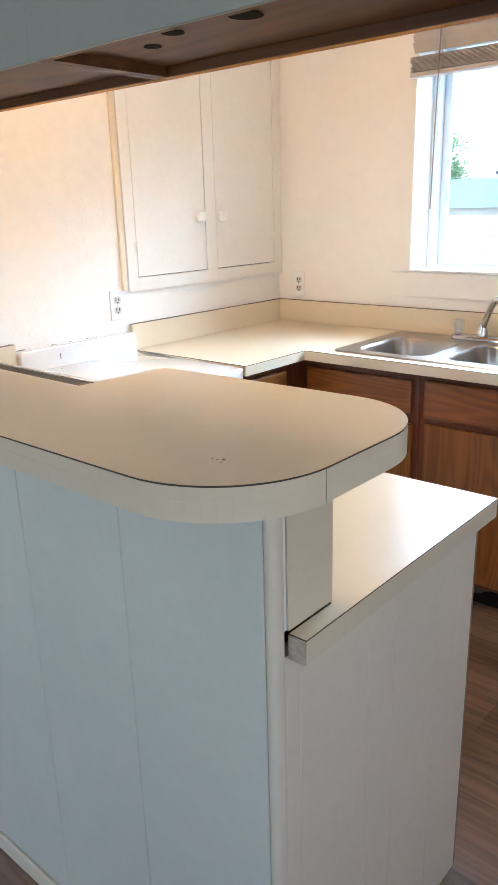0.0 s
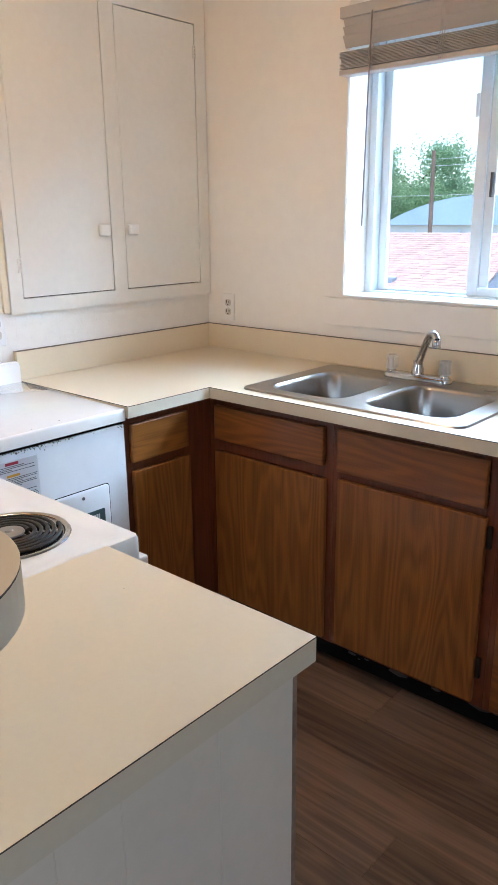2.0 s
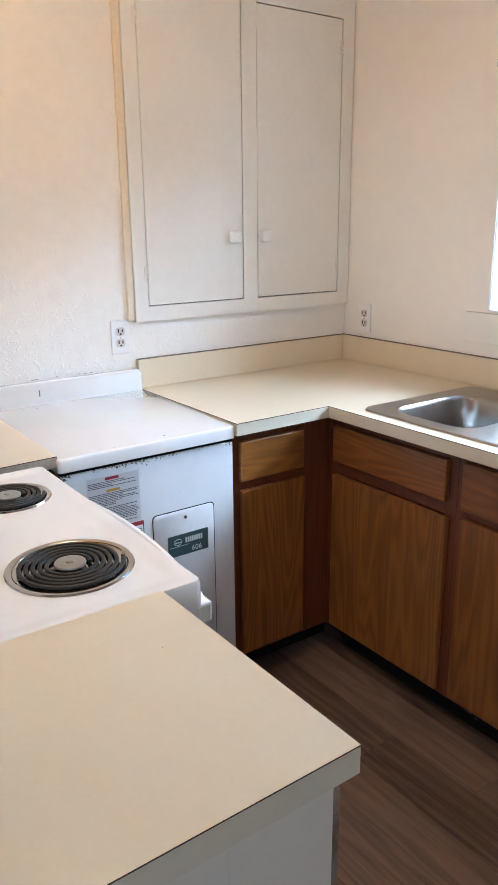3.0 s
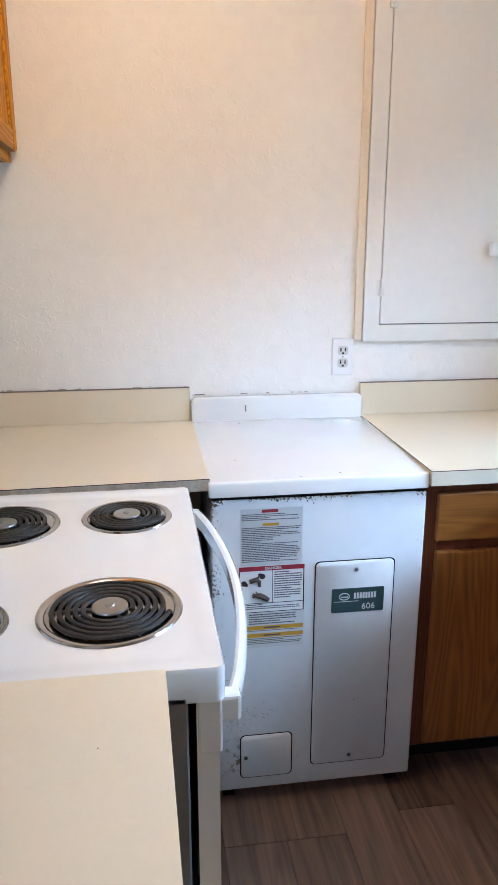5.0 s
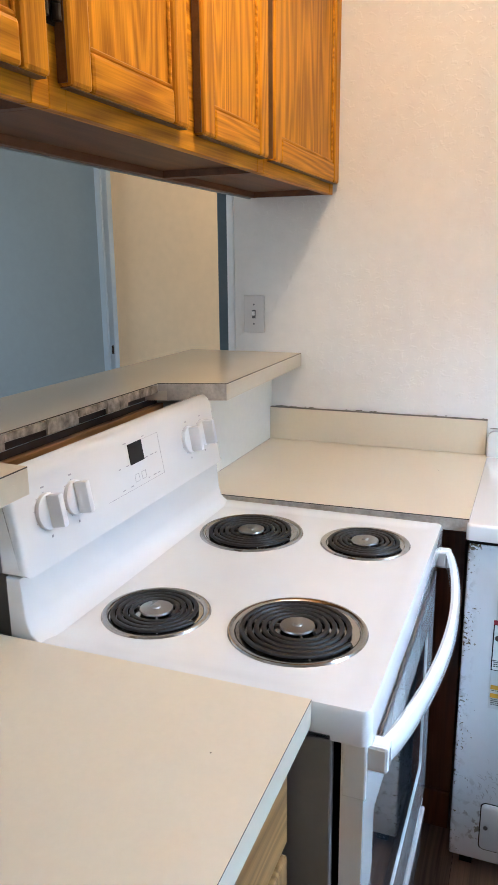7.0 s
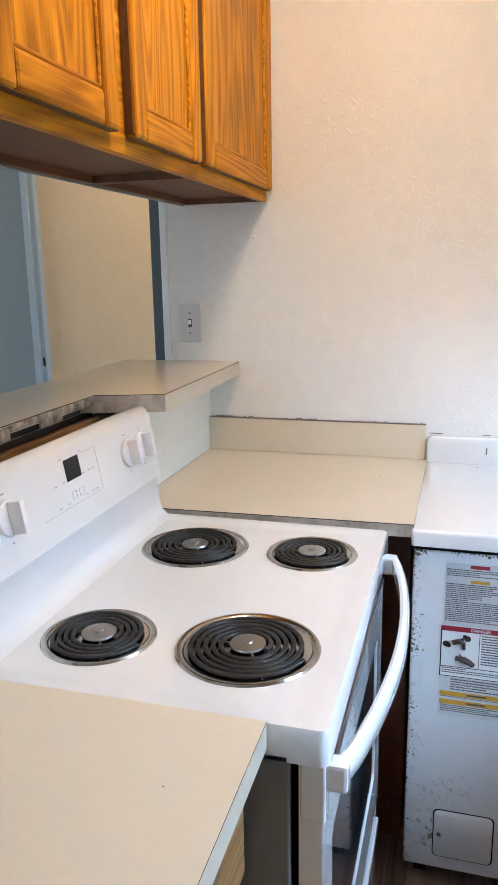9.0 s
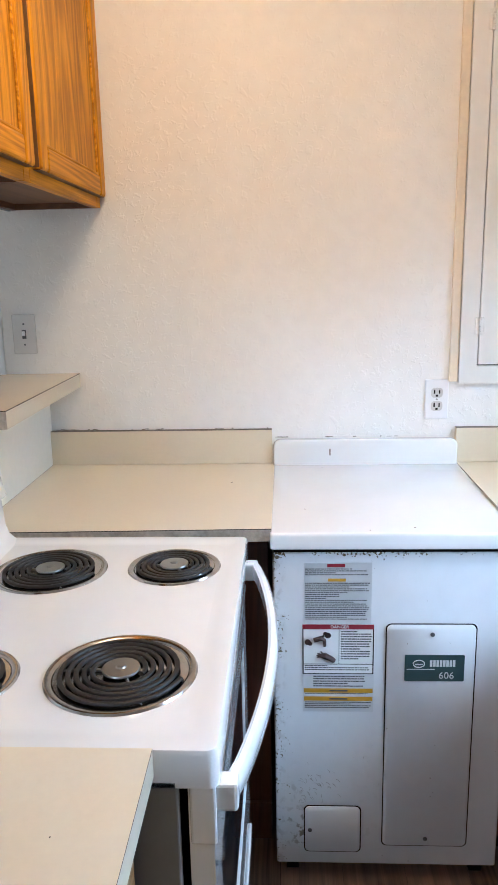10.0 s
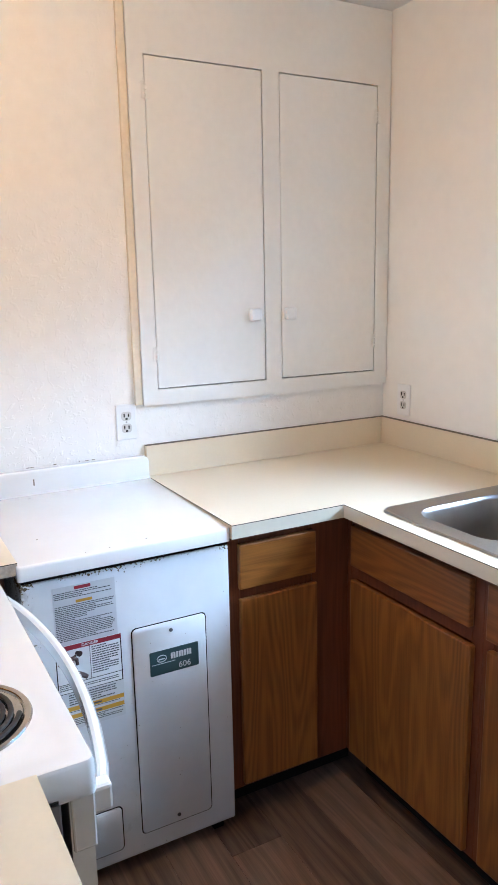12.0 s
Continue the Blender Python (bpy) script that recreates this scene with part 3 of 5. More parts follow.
for i, (y0, y1) in enumerate(doors):
    d = part("door", bx(0.003, 0.0192, y0, y1, DZ0, DZ1, 0.0015, 1), CUPBOARD, cup)
    ky = (-0.580, -0.442)[i]
    bm = bx(0.030, 0.054, ky - 0.021, ky + 0.021, 1.403, 1.445, 0.007, 3)
    box(bm, 0.0185, 0.032, ky - 0.009, ky + 0.009, 1.415, 1.433, 0.003)
    part("knob", bm, TRIM, d, "square painted knob", True)
    hy = y0 - 0.002 if i == 0 else y1 + 0.002
    for hz in (1.311, 2.097):
        bm = bmesh.new()
        for k in range(4):
            lathe([(0.0, 0), (0.0045, 0.001), (0.0045, 0.011), (0.0, 0.012)], (0.0235, hy, hz - 0.026 + 0.013 * k), 10, bm)
        box(bm, 0.0193, 0.0225, hy - 0.012, hy + 0.012, hz - 0.024, hz + 0.024, 0.001, 1)
        part("hinge", bm, CUPBOARD, d)
# The tan colour paints the shade on the strip beside the cupboard frame.
structure("trim_batten", bx(0.0005, 0.014, -1.009, -0.9845, 1.152, CEILING - 0.002, 0.002), TAN, "batten beside the cupboard, tan for its shaded side")


def socket(name, face, u, z, w, h, kind, label):
    """A wall plate on the west (face 'x') or the north wall ('y') with two receptacles or a toggle."""
    t = thing(name, (0.0, u, z) if face == "x" else (u, 0.0, z), label, "outlet" if kind == "outlet" else "switch")

    def at(bm):
        m = pose(0, u, z, 90, 0, 90) if face == "x" else pose(u, 0, z, 90, 0, 0)
        bmesh.ops.transform(bm, matrix=m, verts=list(bm.verts))
        return bm
    part("plate", at(bx(-w / 2, w / 2, -h / 2, h / 2, 0.0004, 0.007, 0.003)), PLASTIC if kind == "outlet" else OUTLET, t)
    if kind == "outlet":
        for s in (-1, 1):
            c = 0.0195 * s
            r = part("receptacle", at(slab(rounded(-0.0165, 0.0165, c - 0.0145, c + 0.0145, 0.010), 0.004, 0.0085)), OUTLET, t)
            bm = bmesh.new()
            box(bm, -0.0092, -0.0052, c - 0.003, c + 0.009, 0.0082, 0.0089)
            box(bm, 0.0052, 0.0092, c - 0.003, c + 0.008, 0.0082, 0.0089)
            box(bm, -0.0034, 0.0034, c - 0.0115, c - 0.0055, 0.0082, 0.0089)
            part("slots", at(bm), BLACK, r)
        part("screw", at(lathe([(0, 0), (0.003, 0), (0.003, 0.0012), (0, 0.0014)], (0, 0, 0.006), 10)), STEEL, t)
    else:
        part("toggle_slot", at(bx(-0.006, 0.006, -0.013, 0.013, 0.0055, 0.0076)), INK, t)
        bm = bx(-0.0035, 0.0035, -0.004, 0.009, 0.006, 0.016, 0.0015)
        part("toggle", at(bm), PLASTIC, t)
        for s in (-1, 1):
            part("screw", at(lathe([(0, 0), (0.003, 0), (0.003, 0.001), (0, 0.0012)], (0, 0.030 * s, 0.006), 10)), INK, t)
    return t


socket("wall_outlet", "x", -1.041, 1.100, 0.068, 0.116, "outlet", "cream double wall outlet above the water heater")
socket("wall_outlet", "y", 0.127, 1.094, 0.070, 0.116, "outlet", "cream double wall outlet beside the corner")
socket("light_switch", "x", -2.245, 1.308, 0.070, 0.116, "switch", "cream toggle light switch on textured wall")

# ---- worktops ----
TOP = 0.914


def laminate(name, outline, label, z=TOP, thick=0.038, holes=(), top=None, edge=None, category="countertop"):
    """A worktop: a thin top sheet over an edge band, with the brown line of the sheet's cut edge."""
    t = thing(name, (outline[0][0], outline[0][1], z - thick), label, category)
    part("core", slab(outline, z - thick, z - 0.0023, holes), edge or LAM_EDGE, t, "pale laminate edge band")
    part("top_sheet", slab(outline, z - 0.0022, z, holes, 1), [top or LAM, SEAM_AND_SHADE], t)
    return t


SX0, SX1, SY0, SY1 = 0.716, 1.514, -0.577, -0.052
sink_hole = rounded(SX0 + 0.02, SX1 - 0.02, SY0 + 0.02, SY1 - 0.02, 0.03)
laminate("corner_countertop", [(0.001, -0.001), (0.001, -0.980), (0.619, -0.980), (0.619, -0.627), (2.15, -0.627), (2.15, -0.001)], "almond laminate corner countertop round the sink", holes=[sink_hole])
side_top = laminate("side_countertop", [(0.001, -2.187), (0.618, -2.187), (0.598, -1.516), (0.001, -1.516)], "almond laminate countertop between range and wall", thick=0.030, edge=LAM_WORN)
pen_top = laminate("peninsula_countertop", [(1.376, -2.155), (1.376, -1.646), (1.825, -1.642), (1.825, -2.254), (1.797, -2.254), (1.797, -2.155)], "almond laminate peninsula countertop with a squared nosing")

for place in ((0.223, -1.63), (1.52, -1.725), (1.66, -2.02)):
    bm = bmesh.new()
    bmesh.ops.create_icosphere(bm, subdivisions=1, radius=1, matrix=Matrix.LocRotScale((*place, TOP), None, (0.0018, 0.0036, 0.0005) if place[0] < 1 else (0.0014, 0.0011, 0.0004)))
    part("speck", bm, SEAM_AND_SHADE, side_top if place[0] < 1 else pen_top, "tiny dark burn speck")


def splash(name, x0, x1, y0, y1, label):
    t = thing(name, (x0, y0, TOP), label, "backsplash")
    part("board", bx(x0, x1, y0, y1, TOP + 0.0004, 1.0165, 0.0012, 1), LAM, t)
    grow = 0.0006
    part("cap_line", bx(x0, x1 - grow, y0 + grow, y1 - grow, 1.0166, 1.0176), CAULK, t)
    return t


splash("backsplash", 0.0005, 0.020, -0.984, -0.021, "almond laminate backsplash along the cupboard wall")
splash("backsplash", 0.0005, 2.15, -0.020, -0.0005, "almond laminate backsplash under the window")
splash("backsplash", 0.0005, 0.020, -2.187, -1.522, "almond laminate backsplash behind the side countertop")
bm = bmesh.new()
rng = random.Random(9)
for i in range(30):
    y = rng.uniform(-2.18, -1.02)
    z = 1.0188 if y < -1.53 else 0.990
    box(bm, 0.0005, rng.uniform(0.002, 0.005), y, y + rng.uniform(0.003, 0.02), z, z + rng.uniform(0.0006, 0.0022))
structure("caulk_line", bm, CAULK, "grimy broken caulk along the backsplash")

# ---- kitchen sink and faucet ----
sink = thing("kitchen_sink", (1.14, -0.32, TOP), "stainless steel double-bowl drop-in sink", "sink")
bowls = ((0.782, 1.082, -0.528, -0.175), (1.146, 1.452, -0.528, -0.175))
ZR = TOP + 0.006
rim = rounded(SX0, SX1, SY0, SY1, 0.035, 6)
holes = [rounded(a, b, c, d, 0.07, 6) for a, b, c, d in bowls]
part("rim", slab(rim, ZR - 0.002, ZR, holes), STEEL, sink)
part("rim_edge", loft([level(rounded(SX0, SX1, SY0, SY1, 0.035, 6), ZR), level(rounded(SX0 - 0.004, SX1 + 0.004, SY0 - 0.004, SY1 + 0.004, 0.038, 6), TOP + 0.0006)], (False, False)), STEEL, sink, "", True)
for a, b, c, d in bowls:
    rings = []
    for inset, z in ((0.0, ZR), (0.004, ZR - 0.004), (0.008, ZR - 0.012), (0.014, ZR - 0.10), (0.022, ZR - 0.15), (0.045, ZR - 0.170), (0.10, ZR - 0.176)):
        rings.append(level(rounded(a + inset, b - inset, c + inset, d - inset, max(0.02, 0.07 - 0.3 * inset), 6), z))
    bowl = part("bowl", loft(rings, (False, True)), STEEL, sink, "", True)
    part("drain", lathe([(0.0, -0.002), (0.024, -0.002), (0.034, 0.003), (0.042, 0.002), (0.044, 0.0)], ((a + b) / 2, (c + d) / 2, ZR - 0.175), 24), CHROME, bowl, "", True)
part("hole_cover", lathe([(0, 0.004), (0.018, 0.003), (0.021, 0.0)], (1.38, -0.11, ZR), 20), STEEL, sink, "", True)

faucet = thing("faucet", (1.115, -0.108, ZR), "chrome two-handle kitchen faucet with clear knobs", "faucet")
FX, FY = 1.115, -0.108
bm = loft([level(rounded(FX - 0.128 + i, FX + 0.128 - i, FY - 0.029 + i, FY + 0.029 - i, 0.0285 - i, 7), ZR + z) for i, z in ((0, 0.0006), (0, 0.008), (0.003, 0.016), (0.012, 0.021))])
part("base_plate", bm, CHROME, faucet, "", True)
part("spout_collar", lathe([(0.0, 0), (0.022, 0.0), (0.021, 0.02), (0.017, 0.034), (0.016, 0.05), (0, 0.052)], (FX, FY, ZR + 0.018), 24), CHROME, faucet, "", True)
spout = [(FX, FY, ZR + 0.05), (FX + 0.010, FY - 0.006, ZR + 0.075), (FX + 0.030, FY - 0.020, ZR + 0.115), (FX + 0.050, FY - 0.036, ZR + 0.148), (FX + 0.066, FY - 0.048, ZR + 0.166), (FX + 0.080, FY - 0.057, ZR + 0.171), (FX + 0.094, FY - 0.066, ZR + 0.168), (FX + 0.101, FY - 0.070, ZR + 0.156)]
part("spout", tube(spout, [0.014, 0.0135, 0.013, 0.0125, 0.0125, 0.0125, 0.0125, 0.0125], 14), CHROME, faucet, "", True)
part("aerator", lathe([(0, 0), (0.0135, 0.0), (0.0145, 0.004), (0.0145, 0.024), (0.012, 0.028), (0, 0.028)], (FX + 0.101, FY - 0.070, ZR + 0.128), 18), CHROME, faucet, "", True)
for s in (-1, 1):
    hx = FX + 0.102 * s
    part("stem", lathe([(0, 0), (0.017, 0), (0.014, 0.008), (0.008, 0.012), (0.006, 0.045), (0, 0.046)], (hx, FY, ZR + 0.019), 18), CHROME, faucet, "", True)
    rings = []
    for h, r in ((0.006, 0.016), (0.010, 0.022), (0.040, 0.020), (0.050, 0.023), (0.056, 0.018)):
        rings.append([(hx + (r - (0.004 if k % 2 else 0)) * math.cos(6.28318531 * k / 16), FY + (r - (0.004 if k % 2 else 0)) * math.sin(6.28318531 * k / 16), ZR + 0.022 + h) for k in range(16)])
    part("knob", loft(rings), ACRYLIC, faucet, "clear fluted acrylic knob")

# ---- base cabinets ----


def front_y(parent, name, x0, x1, z0, z1, y, mat):
    """A slab front facing the room across y, with a shadowed finger edge."""
    return part(name, bx(x0, x1, y - 0.019, y, z0, z1, 0.004), mat, parent)


YC = -0.570
runs = (
    ("base_cabinet", 0.578, 1.096, ((0.600, 1.068, 0.719, 0.842, "drawer"), (0.600, 1.076, 0.116, 0.676, "door")), "dark oak base cabinet with one drawer over one door"),
    ("sink_cabinet", 1.096, 1.634, ((1.120, 1.599, 0.712, 0.850, "drawer"), (1.125, 1.606, 0.118, 0.688, "door")), "dark oak sink base cabinet with a false drawer front"),
    ("drawer_cabinet", 1.634, 2.14, ((1.658, 2.115, 0.708, 0.848, "drawer"), (1.658, 2.115, 0.428, 0.686, "drawer"), (1.660, 2.115, 0.118, 0.408, "drawer")), "dark oak base cabinet with three drawers"),
)
for name, x0, x1, fronts, label in runs:
    c = thing(name, ((x0 + x1) / 2, -0.3, 0.0), label, "cabinet", "dark oak base cabinets")
    part("side_panel", bx(x0 + 0.0005, x0 + 0.016, -0.551, -0.004, 0.088, TOP - 0.039), OAK_DARK_Z, c)
    part("side_panel", bx(x1 - 0.016, x1 - 0.0005, -0.551, -0.004, 0.088, TOP - 0.039), OAK_DARK_Z, c)
    part("bottom_panel", bx(x0 + 0.016, x1 - 0.016, -0.551, -0.004, 0.088, 0.099), OAK_DARK_Z, c)
    bm = bmesh.new()
    stiles = [(x0 + 0.0004, x0 + 0.034), (x1 - 0.034, x1 - 0.0004)]
    for a, b in stiles:
        box(bm, a, b, YC, YC + 0.018, 0.100, TOP - 0.040, 0.001, 1)
    for z0, z1 in ((0.100, 0.128), (0.676, 0.730), (0.828, TOP - 0.040)):
        box(bm, x0 + 0.034, x1 - 0.034, YC + 0.0006, YC + 0.018, z0, z1, 0.001, 1)
    if name == "drawer_cabinet":
        box(bm, x0 + 0.034, x1 - 0.034, YC + 0.0006, YC + 0.018, 0.392, 0.442, 0.001, 1)
    part("face_frame", bm, OAK_FRAME, c)
    for a, b, z0, z1, kind in fronts:
        f = front_y(c, kind, a, b, z0, z1, YC - 0.0008, OAK_DARK_X if kind == "drawer" else OAK_DARK_Z)
    if name == "sink_cabinet":
        for hz in (0.20, 0.60):
            part("hinge", bx(1.607, 1.622, YC - 0.014, YC - 0.001, hz, hz + 0.065, 0.003), BRONZE, f, "dark bronze hinge")
    part("toe_kick", bx(x0 + 0.0004, x1 - 0.0004, -0.505, -0.49, 0.0, 0.088), TOE, c)
west_cab = thing("base_cabinet", (0.3, -0.84, 0.0), "narrow dark oak base cabinet beside the water heater", "cabinet", "dark oak base cabinets")
XC = 0.566
part("side_panel", bx(0.004, 0.5475, -0.974, -0.960, 0.088, TOP - 0.039), OAK_DARK_Z, west_cab)
part("bottom_panel", bx(0.004, 0.5475, -0.960, -0.60, 0.088, 0.099), OAK_DARK_Z, west_cab)
bm = bmesh.new()
for y0, y1 in ((-0.976, -0.934), (-0.700, -0.5725)):
    box(bm, XC - 0.018, XC, y0, y1, 0.100, TOP - 0.040, 0.001, 1)
for z0, z1 in ((0.100, 0.128), (0.676, 0.730), (0.828, TOP - 0.040)):
    box(bm, XC - 0.018, XC - 0.0006, -0.934, -0.700, z0, z1, 0.001, 1)
part("face_frame", bm, OAK_FRAME, west_cab)
part("filler", bx(0.549, 0.5783, -0.5712, -0.5535, 0.100, TOP - 0.040), OAK_FRAME, west_cab)
part("drawer", bx(XC + 0.0008, XC + 0.019, -0.942, -0.697, 0.714, 0.842, 0.004), OAK_DARK_Y, west_cab)
part("door", bx(XC + 0.0008, XC + 0.019, -0.940, -0.692, 0.118, 0.685, 0.004), OAK_DARK_Z, west_cab)
part("toe_kick", bx(0.47, 0.485, -0.976, -0.506, 0.0, 0.088), TOE, west_cab)
bm = bmesh.new()
rng = random.Random(3)
for i in range(16):
    x = rng.uniform(1.12, 2.0)
    s = rng.choice((0.004, 0.007, 0.012, 0.026))
    bmesh.ops.create_icosphere(bm, subdivisions=1, radius=1, matrix=Matrix.LocRotScale((x, -0.507, rng.uniform(0.02, 0.075)), None, (s * 1.6, 0.002, s * 0.5)))
tagged(mesh_object("peeling_adhesive", bm, material("peeling_adhesive", (0.07, 0.063, 0.056), 0.8, vary=0.4)), "ragged grey glue scars on the toe kick", "residue", "", "stuff")

side_cab = thing("side_cabinet", (0.3, -1.9, 0.0), "dark oak cabinet side beside the range", "cabinet", "dark oak base cabinets")
part("side_panel", bx(0.004, 0.4500, -1.545, -1.528, 0.0, TOP - 0.039), OAK_FRAME, side_cab)
part("end_panel", bx(0.435, 0.4495, -2.17, -1.5455, 0.0, TOP - 0.039), OAK_FRAME, side_cab)
part("filler", bx(0.4505, 0.465, -1.620, -1.5275, 0.11, TOP - 0.039, 0.002), OAK_FRAME, side_cab)
part("base_strip", bx(0.4505, 0.472, -1.620, -1.529, 0.0, 0.108, 0.002), OAK_FRAME, side_cab)

pen_cab = thing("peninsula_cabinet", (1.58, -1.9, 0.0), "oak peninsula cabinet with a drawer over a door", "cabinet", "dark oak base cabinets")
OAK_MID_Z = wood("oak_upright", (0.16, 0.075, 0.022), (0.42, 0.23, 0.085), 2, 0.4)
OAK_MID_X = wood("oak_level", (0.16, 0.075, 0.022), (0.42, 0.23, 0.085), 0, 0.4)
part("carcass", bx(1.390, 1.768, -2.14, -1.700, 0.09, TOP - 0.039), OAK_MID_Z, pen_cab)
part("toe_kick", bx(1.390, 1.768, -2.14, -1.76, 0.0, 0.0895), TOE, pen_cab)
part("drawer", bx(1.394, 1.755, -1.699, -1.672, 0.700, 0.858, 0.004), OAK_MID_X, pen_cab)
part("door", bx(1.394, 1.755, -1.699, -1.672, 0.100, 0.680, 0.004), OAK_MID_Z, pen_cab)

# ---- half wall, bar and end panel ----
YO = -2.278
half = structure("half_wall", bx(0.0006, 1.376, -2.265, -2.192, 0.0, 0.96), OAK_UNDER, "framed half wall behind the range")
structure("half_wall_side", bx(0.0006, 0.619, -2.1915, -2.1875, TOP + 0.0004, 1.149), material("cream_panel", (0.80, 0.78, 0.69), 0.4, vary=0.04), "cream half wall above the side countertop")
bm = bmesh.new()
box(bm, 1.3765, 1.790, -2.265, -2.156, TOP + 0.0005, 1.1495)
structure("half_wall_end", bm, TRIM, "white half wall above the peninsula")
panel = thing("bar_panel", (0.9, YO, 0.0), "pale grey-blue grooved panelling on the bar's outer face", "panelling")
edges = (0.012, 0.34, 0.63, 0.915, 1.208, 1.486, 1.774)
for a, b in zip(edges, edges[1:]):
    part("panel_board", bx(a + 0.0002, b - 0.0002, YO, -2.2655, 0.0, 1.149, 0.0016, 1), PANEL, panel)
part("corner_bead", tube([(1.783, YO + 0.011, 0.0), (1.783, YO + 0.011, 0.6), (1.783, YO + 0.011, 1.149)], 0.0125, 14), PANEL_END, panel, "rounded white corner bead", True)
part("shoe_strip", bx(0.012, 1.782, YO - 0.011, YO - 0.0004, 0.0, 0.045, 0.004), PANEL_END, panel)
end = thing("peninsula_end_panel", (1.786, -1.95, 0.0), "white painted grooved panelling on the peninsula's end", "panelling")
edges = (-2.262, -2.224, -2.042, -1.955, -1.80, -1.650)
for a, b in zip(edges, edges[1:]):
    part("panel_board", bx(1.769, 1.792, a + 0.0001, b - 0.0001, 0.0, TOP - 0.0385, 0.0008, 1), PANEL_END, end)
bm = bx(1.769, 1.790, -1.6495, -1.637, 0.0, TOP - 0.0385, 0.002)
part("edge_strip", bm, material("worn_brown_edge", (0.20, 0.14, 0.10), 0.7, vary=0.6, scale=14, fine=70, bump=0.1), end, "worn brown edge strip with flaking paint")
part("post_face", bx(1.7905, 1.7945, -2.252, -2.1515, TOP + 0.0006, 1.1495, 0.0008, 1), LAM_EDGE, end, "almond laminate facing")
part("post_side", bx(1.76, 1.7944, -2.1514, -2.1495, TOP + 0.0006, 1.1495, 0.0006, 1), LAM_EDGE, end)
bm = bx(1.7965, 1.8245, -2.2565, -2.2544, TOP - 0.0385, TOP - 0.002, 0.0006, 1)
part("nosing_cap", bm, LAM_WORN, end, "bare end of the nosing")

BZ = 1.191
outline = [(0.001, -2.466)]
outline += [p for p in rounded(0.0, 1.904, -2.466, -2.050, (0, 0.150, 0.135, 0), 14)][1:-1]
outline += [(1.380, -2.064), (1.368, -2.240), (0.668, -2.236), (0.622, -2.080), (0.001, -2.090)]
bar = thing("breakfast_bar", (0.9, -2.25, BZ - 0.041), "almond laminate breakfast bar with rounded end and range cut-out", "bar counter")
under = [p for p in outline if p not in ((1.368, -2.240), (0.668, -2.236))]
k = under.index((1.380, -2.064)) + 1
under[k:k] = [(1.374, -2.2660), (0.680, -2.2660)]
part("core", slab(under, BZ - 0.041, BZ - 0.0185), LAM_EDGE, bar, "pale laminate edge band")
# Dark strip puts the shade below the cut edge into its colour.
part("under_deck_shade", bx(0.684, 1.370, -2.2658, -2.2640, BZ - 0.0405, BZ - 0.0187), SEAM_AND_SHADE, bar, "dark strip for the shade under the deck")
part("deck", slab(outline, BZ - 0.0184, BZ - 0.0023), LAM_EDGE, bar)
part("top_sheet", slab(outline, BZ - 0.0022, BZ, (), 1), [BAR_TOP, SEAM_AND_SHADE], bar)
DIRTY = material("dirty_particle_board", (0.36, 0.30, 0.235), 0.8, vary=0.8, scale=34, fine=90, bump=0.3, bump_scale=90)
bm = bmesh.new()
rng = random.Random(12)
x = 0.676
while x < 1.350:
    w = rng.uniform(0.04, 0.13)
    box(bm, x, min(x + w, 1.362), -2.2395, -2.2350 + rng.uniform(0, 0.002), BZ - rng.choice((0.016, 0.018, 0.021, 0.030)), BZ - 0.0028, 0.0006, 1)
    x += w + 0.001
part("band_joint", bx(1.9025, 1.9046, -2.3243, -2.3237, BZ - 0.0405, BZ - 0.0024), LAM_WORN, bar, "open joint in the edge band")
part("cut_edge", bm, DIRTY, bar, "raw broken edge of the cut-out")
end_edge = slab([(0.6222, -2.0805), (0.6242, -2.0805), (0.6702, -2.2355), (0.6682, -2.2355)], BZ - 0.0405, BZ - 0.002)
part("cut_edge", end_edge, LAM_WORN, bar)
# Dark sheet colours in the shaded gap behind the rail.
part("rail_gap_shade", bx(0.630, 1.365, -2.2653, -2.2630, 1.02, 1.1488), SEAM_AND_SHADE, bar, "dark sheet for the shaded gap behind the rail")
part("backing_rail", bx(0.630, 1.365, -2.262, -2.244, 0.9605, 1.136, 0.002), OAK_MID_X, bar, "bare brown wood rail")
bm = bmesh.new()
for (cx, cy, s) in ((1.800, -2.37, 0.0035), (1.793, -2.373, 0.0022), (1.787, -2.375, 0.002), (1.803, -2.378, 0.0018), (1.796, -2.366, 0.0015)):
    bmesh.ops.create_icosphere(bm, subdivisions=1, radius=1, matrix=Matrix.LocRotScale((cx, cy, BZ), None, (s, s * 0.6, 0.0004)))
part("scuff", bm, CAULK, bar, "small brown scuff")

